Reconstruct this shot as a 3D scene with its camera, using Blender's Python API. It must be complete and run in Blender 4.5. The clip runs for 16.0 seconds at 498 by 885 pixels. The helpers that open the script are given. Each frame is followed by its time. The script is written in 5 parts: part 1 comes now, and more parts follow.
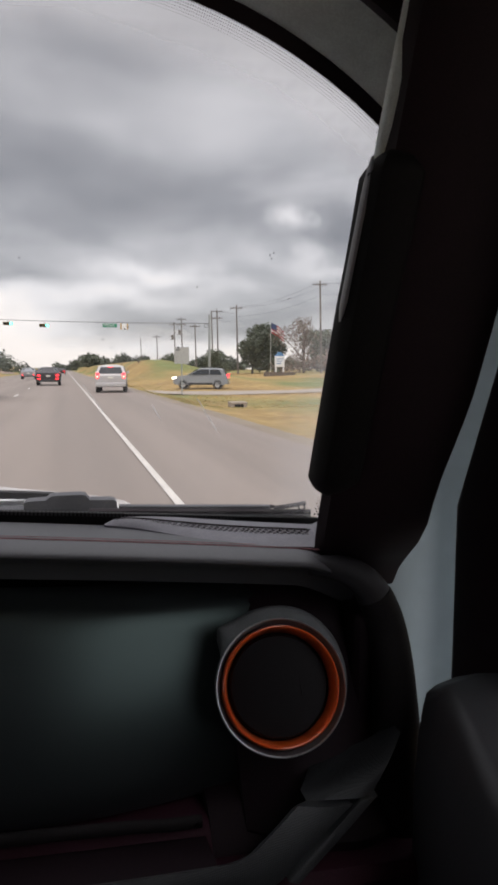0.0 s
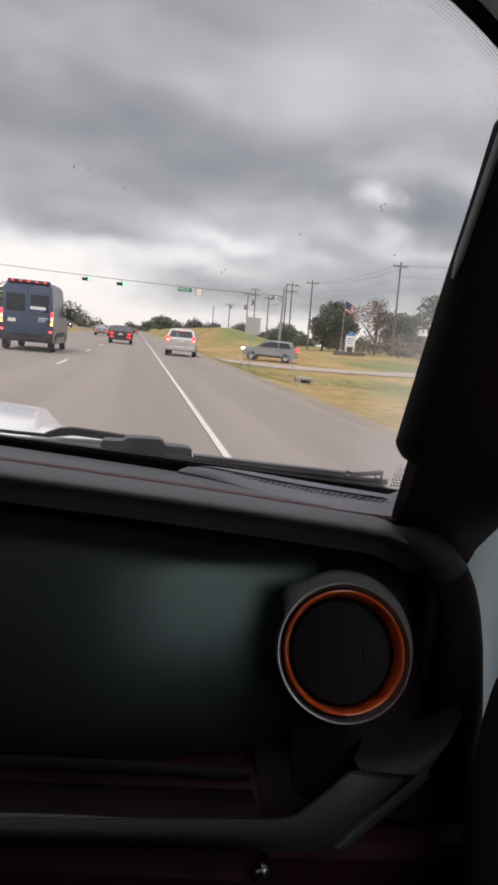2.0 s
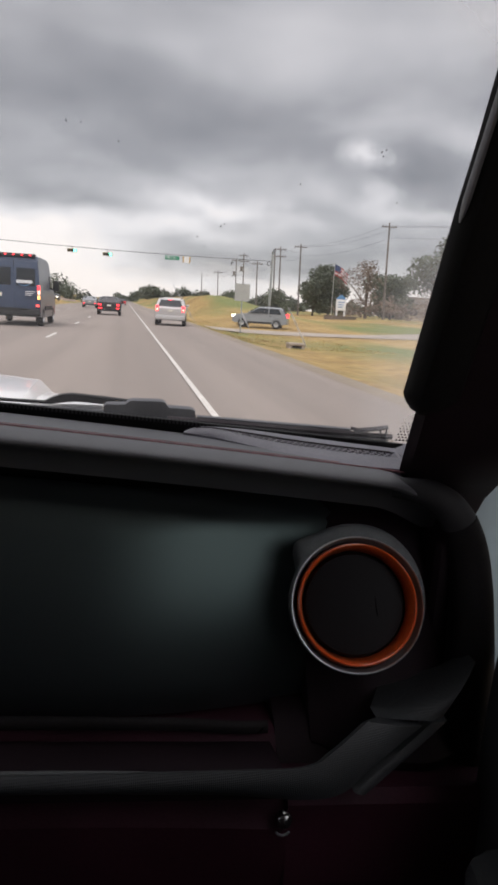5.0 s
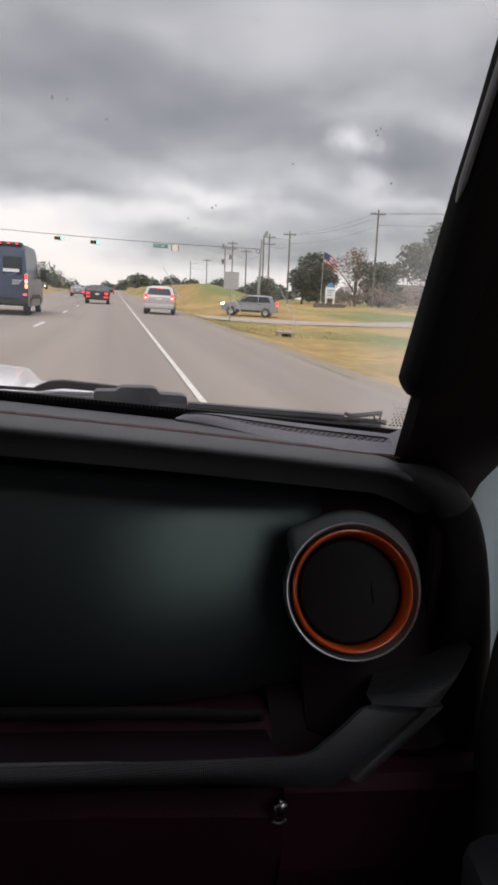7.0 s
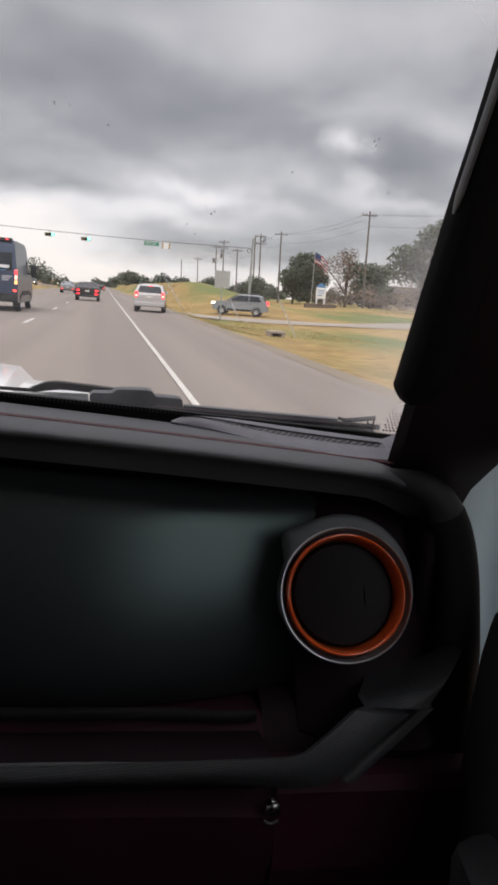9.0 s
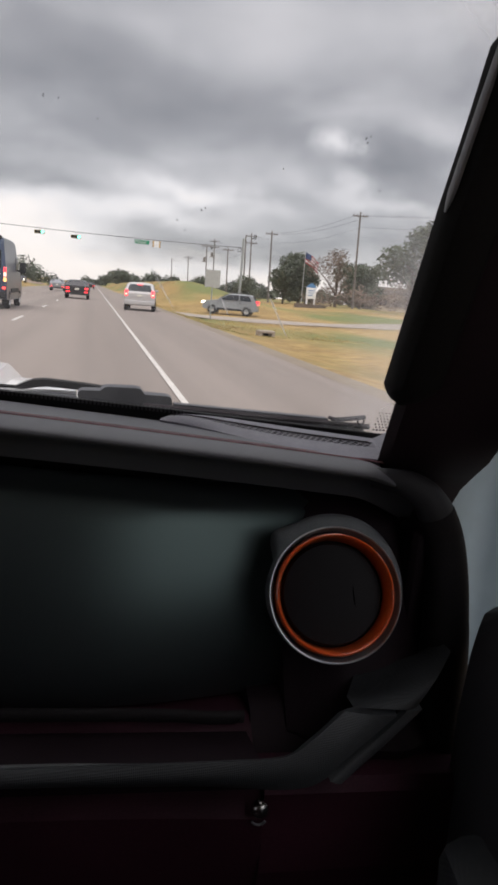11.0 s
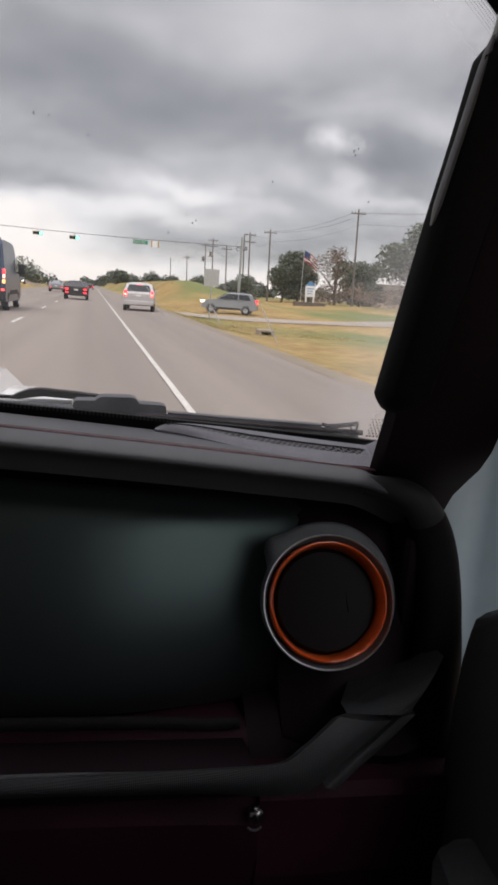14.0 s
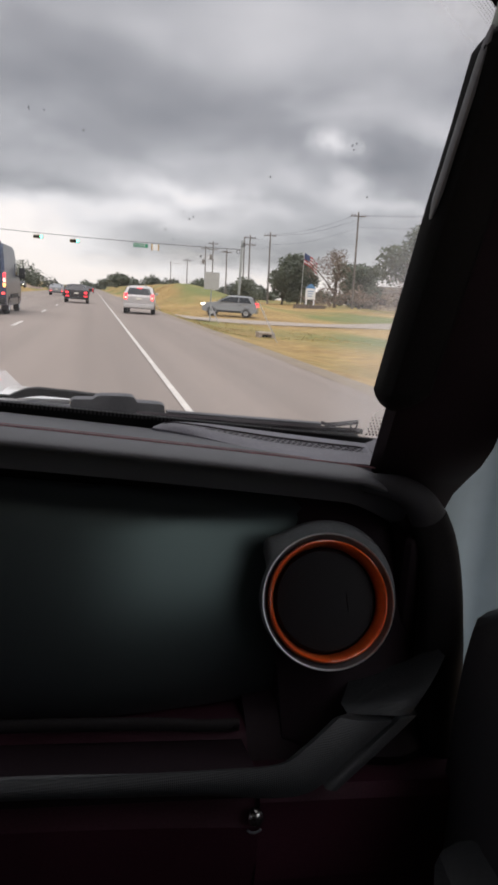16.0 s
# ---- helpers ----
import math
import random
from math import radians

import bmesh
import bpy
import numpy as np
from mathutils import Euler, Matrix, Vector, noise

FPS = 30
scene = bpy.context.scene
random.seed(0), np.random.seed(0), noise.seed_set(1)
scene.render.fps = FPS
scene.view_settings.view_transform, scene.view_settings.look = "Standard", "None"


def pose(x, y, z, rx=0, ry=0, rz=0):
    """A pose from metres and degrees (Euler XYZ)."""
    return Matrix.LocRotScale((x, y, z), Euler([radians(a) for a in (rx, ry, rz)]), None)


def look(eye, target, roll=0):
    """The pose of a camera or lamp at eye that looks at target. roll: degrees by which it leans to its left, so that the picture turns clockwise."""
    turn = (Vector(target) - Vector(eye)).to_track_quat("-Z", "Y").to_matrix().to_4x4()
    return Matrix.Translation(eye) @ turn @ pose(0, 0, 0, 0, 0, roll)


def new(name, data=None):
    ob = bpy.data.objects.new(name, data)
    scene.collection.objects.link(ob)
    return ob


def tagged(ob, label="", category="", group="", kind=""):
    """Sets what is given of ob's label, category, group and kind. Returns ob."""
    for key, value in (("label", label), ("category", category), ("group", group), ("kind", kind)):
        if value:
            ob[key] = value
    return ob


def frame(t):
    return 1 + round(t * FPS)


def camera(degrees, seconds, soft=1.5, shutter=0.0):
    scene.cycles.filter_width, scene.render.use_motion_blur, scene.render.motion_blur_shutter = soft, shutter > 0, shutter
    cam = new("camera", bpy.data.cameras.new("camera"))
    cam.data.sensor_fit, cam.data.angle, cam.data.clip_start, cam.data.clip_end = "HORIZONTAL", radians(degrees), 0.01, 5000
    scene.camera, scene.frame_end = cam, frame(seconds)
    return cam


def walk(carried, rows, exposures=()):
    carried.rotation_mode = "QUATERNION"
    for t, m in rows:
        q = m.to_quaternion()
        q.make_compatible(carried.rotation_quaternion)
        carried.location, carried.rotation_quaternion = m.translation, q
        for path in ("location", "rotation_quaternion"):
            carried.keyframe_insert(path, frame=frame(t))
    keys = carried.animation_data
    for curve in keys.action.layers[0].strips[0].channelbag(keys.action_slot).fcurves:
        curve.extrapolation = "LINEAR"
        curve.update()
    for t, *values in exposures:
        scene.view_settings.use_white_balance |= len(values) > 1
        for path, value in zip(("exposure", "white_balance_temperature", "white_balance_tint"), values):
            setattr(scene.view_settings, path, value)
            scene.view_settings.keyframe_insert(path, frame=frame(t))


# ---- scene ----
cam = camera(40.0, 16.0, soft=3.2)
PATH = [
    (0, (0.0185, -0.0604, 1.2985), (0.5311, 1.8610, 1.0855), 0.06),
    (0.5, (0.0164, -0.0504, 1.2951), (0.5099, 1.8747, 1.0704), 2.05),
    (1, (0.0132, -0.0636, 1.2977), (0.4727, 1.8686, 1.0624), 4.19),
    (1.5, (0.0174, -0.0501, 1.2880), (0.3987, 1.8982, 1.0458), 4.88),
    (2, (0.0010, -0.0405, 1.2766), (0.3435, 1.9077, 0.9809), 5.43),
    (2.5, (-0.0103, -0.0328, 1.2689), (0.3352, 1.9081, 0.9321), 5.44),
    (3, (-0.0092, -0.0378, 1.2682), (0.3402, 1.8994, 0.9144), 4.23),
    (3.5, (-0.0098, -0.0365, 1.2666), (0.3409, 1.8996, 0.9082), 3.73),
    (4, (-0.0105, -0.0378, 1.2657), (0.3418, 1.8963, 0.8981), 3.87),
    (6.5, (-0.0076, -0.0287, 1.2651), (0.3789, 1.8902, 0.8545), 3.00),
    (7, (-0.0106, -0.0268, 1.2608), (0.3831, 1.8892, 0.8439), 3.39),
    (7.5, (-0.0138, -0.0298, 1.2636), (0.3834, 1.8852, 0.8455), 3.68),
    (8, (-0.0163, -0.0290, 1.2654), (0.3893, 1.8845, 0.8482), 3.92),
    (8.5, (-0.0175, -0.0293, 1.2646), (0.3951, 1.8830, 0.8486), 4.03),
    (9, (-0.0184, -0.0312, 1.2663), (0.4067, 1.8781, 0.8492), 4.23),
    (11.5, (-0.0172, -0.0262, 1.2642), (0.4403, 1.8758, 0.8481), 4.73),
    (12, (-0.0173, -0.0299, 1.2655), (0.4401, 1.8720, 0.8489), 4.66),
    (12.5, (-0.0154, -0.0290, 1.2661), (0.4432, 1.8727, 0.8498), 4.73),
    (13, (-0.0182, -0.0304, 1.2719), (0.4381, 1.8711, 0.8525), 4.51),
    (13.5, (-0.0142, -0.0247, 1.2652), (0.4418, 1.8773, 0.8475), 4.46),
    (14, (-0.0120, -0.0329, 1.2762), (0.4411, 1.8694, 0.8565), 4.11),
    (14.5, (-0.0052, -0.0346, 1.2780), (0.4503, 1.8676, 0.8605), 4.11),
    (15, (-0.0062, -0.0341, 1.2757), (0.4474, 1.8687, 0.8592), 3.73),
    (15.5, (-0.0095, -0.0312, 1.2738), (0.4425, 1.8722, 0.8581), 3.76),
    (16, (-0.0084, -0.0283, 1.2707), (0.4423, 1.8762, 0.8586), 3.89),
]
walk(cam, [(t, look(eye, target, roll)) for t, eye, target, roll in PATH], [(0.0, 0.06, 6500, 16.5), (16.0, 0.06, 6500, 16.5)])

# ---- world, sun, exposure ----
scene.view_settings.exposure = 0.0
world = bpy.data.worlds.new("overcast_sky")
scene.world = world
world.use_nodes = True
wn, wl = world.node_tree.nodes, world.node_tree.links
wn.clear()


def wnode(kind, **values):
    n = wn.new(kind)
    for k, v in values.items():
        n.inputs[k].default_value = v
    return n


def wmath(op, a, b=None):
    n = wn.new("ShaderNodeMath")
    n.operation = op
    for i, v in enumerate((a, b)):
        if v is None:
            continue
        if isinstance(v, (int, float)):
            n.inputs[i].default_value = v
        else:
            wl.new(v, n.inputs[i])
    return n.outputs[0]


def wramp(fac, stops):
    n = wn.new("ShaderNodeValToRGB")
    el = n.color_ramp.elements
    while len(el) < len(stops):
        el.new(0.5)
    for e, (p, c) in zip(el, stops):
        e.position, e.color = p, (*c, 1)
    wl.new(fac, n.inputs[0])
    return n.outputs[0]


geo = wn.new("ShaderNodeTexCoord")
sep = wn.new("ShaderNodeSeparateXYZ")
wl.new(geo.outputs["Generated"], sep.inputs[0])
dx, dy, dz = sep.outputs
up = wmath("MAXIMUM", dz, 0.0)
den = wmath("ADD", up, 0.21)
flat = wn.new("ShaderNodeCombineXYZ")
wl.new(wmath("DIVIDE", dx, den), flat.inputs[0])
wl.new(wmath("DIVIDE", dy, den), flat.inputs[1])
big = wnode("ShaderNodeTexNoise", Scale=0.95, Detail=3.0, Roughness=0.45, Distortion=0.35)
fine = wnode("ShaderNodeTexNoise", Scale=2.3, Detail=5.0, Roughness=0.5, Distortion=0.3)
shift = wn.new("ShaderNodeVectorMath")
shift.operation = "ADD"
shift.inputs[1].default_value = (3.4, 1.7, 0.0)
wl.new(flat.outputs[0], shift.inputs[0])
wl.new(shift.outputs[0], big.inputs["Vector"])
wl.new(shift.outputs[0], fine.inputs["Vector"])
blend = wmath("ADD", wmath("MULTIPLY", big.outputs[0], 0.64), wmath("MULTIPLY", fine.outputs[0], 0.36))
blend = wmath("ADD", wmath("MULTIPLY", wmath("SUBTRACT", blend, 0.5), 0.62), 0.505)
# the lasting cloud forms over the road ahead: direction, spread and thickness
CLOUD_FORMS = (
    (0.093, 0.220, 0.191, 0.048, -0.085), (0.209, 0.257, 0.109, 0.039, -0.05), (-0.063, 0.127, 0.100, 0.021, -0.075),
    (0.424, 0.203, 0.065, 0.037, -0.085), (0.283, 0.145, 0.082, 0.017, -0.05), (0.099, 0.061, 0.127, 0.023, -0.03),
    (0.214, 0.046, 0.118, 0.019, -0.025), (0.015, 0.306, 0.227, 0.043, -0.03), (-0.099, 0.222, 0.082, 0.019, 0.06),
    (-0.151, 0.073, 0.109, 0.039, 0.34), (-0.100, 0.025, 0.136, 0.030, 0.34), (-0.025, 0.015, 0.100, 0.014, 0.16),
    (0.152, 0.134, 0.091, 0.016, 0.17), (0.066, 0.101, 0.109, 0.012, 0.1), (0.347, 0.227, 0.029, 0.017, 0.22),
    (0.375, 0.179, 0.031, 0.023, 0.15), (0.451, 0.271, 0.100, 0.023, 0.09), (0.422, 0.144, 0.082, 0.013, 0.12),
    (0.292, 0.026, 0.155, 0.017, 0.14), (0.280, 0.183, 0.055, 0.023, 0.05), (0.410, 0.035, 0.100, 0.030, 0.14),
)
ahead = wmath("MAXIMUM", dy, 0.15)
ragged = wnode("ShaderNodeTexNoise", Scale=9.0, Detail=5.0, Roughness=0.55)
wl.new(geo.outputs["Generated"], ragged.inputs["Vector"])
tear = wn.new("ShaderNodeSeparateColor")
wl.new(ragged.outputs["Color"], tear.inputs[0])
across = wmath("ADD", wmath("DIVIDE", dx, ahead), wmath("MULTIPLY", wmath("SUBTRACT", tear.outputs[0], 0.5), 0.16))
height = wmath("ADD", wmath("DIVIDE", dz, ahead), wmath("MULTIPLY", wmath("SUBTRACT", tear.outputs[1], 0.5), 0.07))
for cx_, cz_, rx_, rz_, amount_ in CLOUD_FORMS:
    u_ = wmath("MULTIPLY", wmath("SUBTRACT", across, cx_), 1 / rx_)
    v_ = wmath("MULTIPLY", wmath("SUBTRACT", height, cz_), 1 / rz_)
    r2_ = wmath("ADD", wmath("MULTIPLY", u_, u_), wmath("MULTIPLY", v_, v_))
    blend = wmath("ADD", blend, wmath("MULTIPLY", wmath("EXPONENT", wmath("MULTIPLY", r2_, -0.9)), amount_))
clouds = wramp(blend, [(0.36, (0.220, 0.224, 0.230)), (0.46, (0.325, 0.329, 0.335)), (0.53, (0.470, 0.473, 0.476)), (0.66, (0.76, 0.755, 0.745)), (0.78, (0.95, 0.91, 0.86))])
# the clear strip under the cloud base
gap = wmath("SUBTRACT", dx, -0.10)
gap = wmath("MULTIPLY", wmath("EXPONENT", wmath("MULTIPLY", wmath("MULTIPLY", gap, gap), -60.0)), 0.03)
low = wramp(wmath("ADD", wmath("SUBTRACT", up, gap), wmath("MULTIPLY", wmath("SUBTRACT", fine.outputs[0], 0.5), 0.16)), [(0.0, (0.8, 0.8, 0.8)), (0.016, (0.45, 0.45, 0.45)), (0.05, (0.0, 0.0, 0.0)), (1.0, (0, 0, 0))])
strip = wn.new("ShaderNodeMix")
strip.data_type = "RGBA"
wl.new(low, strip.inputs[0])
wl.new(clouds, strip.inputs[6])
strip.inputs[7].default_value = (0.92, 0.87, 0.81, 1)
# thinner cloud towards the zenith lets more light through
thin = wmath("MULTIPLY_ADD", wramp(up, [(0.0, (0, 0, 0)), (0.42, (0.0, 0.0, 0.0)), (0.8, (1, 1, 1)), (1.0, (1, 1, 1))]), 2.2)
thin.node.inputs[2].default_value = 1.0
sky = wn.new("ShaderNodeTexSky")
sky.sky_type, sky.sun_disc, sky.sun_elevation, sky.sun_rotation = "NISHITA", False, radians(48), radians(205)
bg_sky = wnode("ShaderNodeBackground", Strength=0.01)
wl.new(sky.outputs[0], bg_sky.inputs[0])
bg_cloud = wnode("ShaderNodeBackground")
wl.new(strip.outputs[2], bg_cloud.inputs[0])
wl.new(thin, bg_cloud.inputs[1])
both = wn.new("ShaderNodeAddShader")
wl.new(bg_sky.outputs[0], both.inputs[0])
wl.new(bg_cloud.outputs[0], both.inputs[1])
wout = wn.new("ShaderNodeOutputWorld")
wl.new(both.outputs[0], wout.inputs[0])

sun = new("sun", bpy.data.lights.new("sun", "SUN"))
sun.data.energy, sun.data.angle, sun.data.color = 1.9, radians(25), (1.0, 0.96, 0.9)
sun.matrix_world = look((-15, -40, 60), (0, 0, 0))


# ---- materials ----
def material(name, color, rough=0.6, metal=0.0, scale=40.0, vary=0.25, bump=0.15, spec=0.5, coat=0.0, second=None, big=0.0, bdist=0.002, stretch=1.0, tint=None):
    """Principled surface with two scales of colour variation, roughness wear and a fine relief."""
    m = bpy.data.materials.new(name)
    m.use_nodes = True
    n, l = m.node_tree.nodes, m.node_tree.links
    b = n["Principled BSDF"]
    b.inputs["Metallic"].default_value = metal
    b.inputs["Specular IOR Level"].default_value = spec
    b.inputs["Coat Weight"].default_value = coat
    if tint:
        b.inputs["Specular Tint"].default_value = (*tint, 1)
        b.inputs["IOR"].default_value = 1.82
    b.inputs["Coat Roughness"].default_value = 0.08 if rough < 0.33 or metal else 0.28
    tc = n.new("ShaderNodeTexCoord")
    a = n.new("ShaderNodeTexNoise")
    a.inputs["Scale"].default_value, a.inputs["Detail"].default_value = scale, 6
    c = n.new("ShaderNodeTexNoise")
    c.inputs["Scale"].default_value, c.inputs["Detail"].default_value = big or scale / 12, 4
    mp = n.new("ShaderNodeMapping")
    mp.inputs["Scale"].default_value = (1, stretch, 1)
    l.new(tc.outputs["Object"], mp.inputs["Vector"])
    l.new(tc.outputs["Object"], a.inputs["Vector"])
    l.new(mp.outputs[0], c.inputs["Vector"])
    mix = n.new("ShaderNodeMath")
    mix.operation = "ADD"
    l.new(a.outputs[0], mix.inputs[0])
    l.new(c.outputs[0], mix.inputs[1])
    ramp = n.new("ShaderNodeValToRGB")
    lo = tuple(v * (1 - vary) for v in color)
    hi = tuple(min(1, v * (1 + vary)) for v in (second or color))
    ramp.color_ramp.elements[0].position, ramp.color_ramp.elements[0].color = 0.38, (*lo, 1)
    ramp.color_ramp.elements[1].position, ramp.color_ramp.elements[1].color = 0.62, (*hi, 1)
    half = n.new("ShaderNodeMath")
    half.operation = "MULTIPLY"
    half.inputs[1].default_value = 0.5
    l.new(mix.outputs[0], half.inputs[0])
    l.new(half.outputs[0], ramp.inputs[0])
    l.new(ramp.outputs[0], b.inputs["Base Color"])
    mr = n.new("ShaderNodeMapRange")
    mr.inputs["To Min"].default_value, mr.inputs["To Max"].default_value = max(0.02, rough - 0.08), min(1, rough + 0.08)
    l.new(c.outputs[0], mr.inputs["Value"])
    l.new(mr.outputs[0], b.inputs["Roughness"])
    if bump:
        bp = n.new("ShaderNodeBump")
        bp.inputs["Strength"].default_value, bp.inputs["Distance"].default_value = bump, bdist
        l.new(a.outputs[0], bp.inputs["Height"])
        l.new(bp.outputs[0], b.inputs["Normal"])
    return m


def glow(name, color, strength):
    m = bpy.data.materials.new(name)
    m.use_nodes = True
    b = m.node_tree.nodes["Principled BSDF"]
    b.inputs["Base Color"].default_value = (*color, 1)
    b.inputs["Emission Color"].default_value = (*color, 1)
    b.inputs["Emission Strength"].default_value = strength
    return m


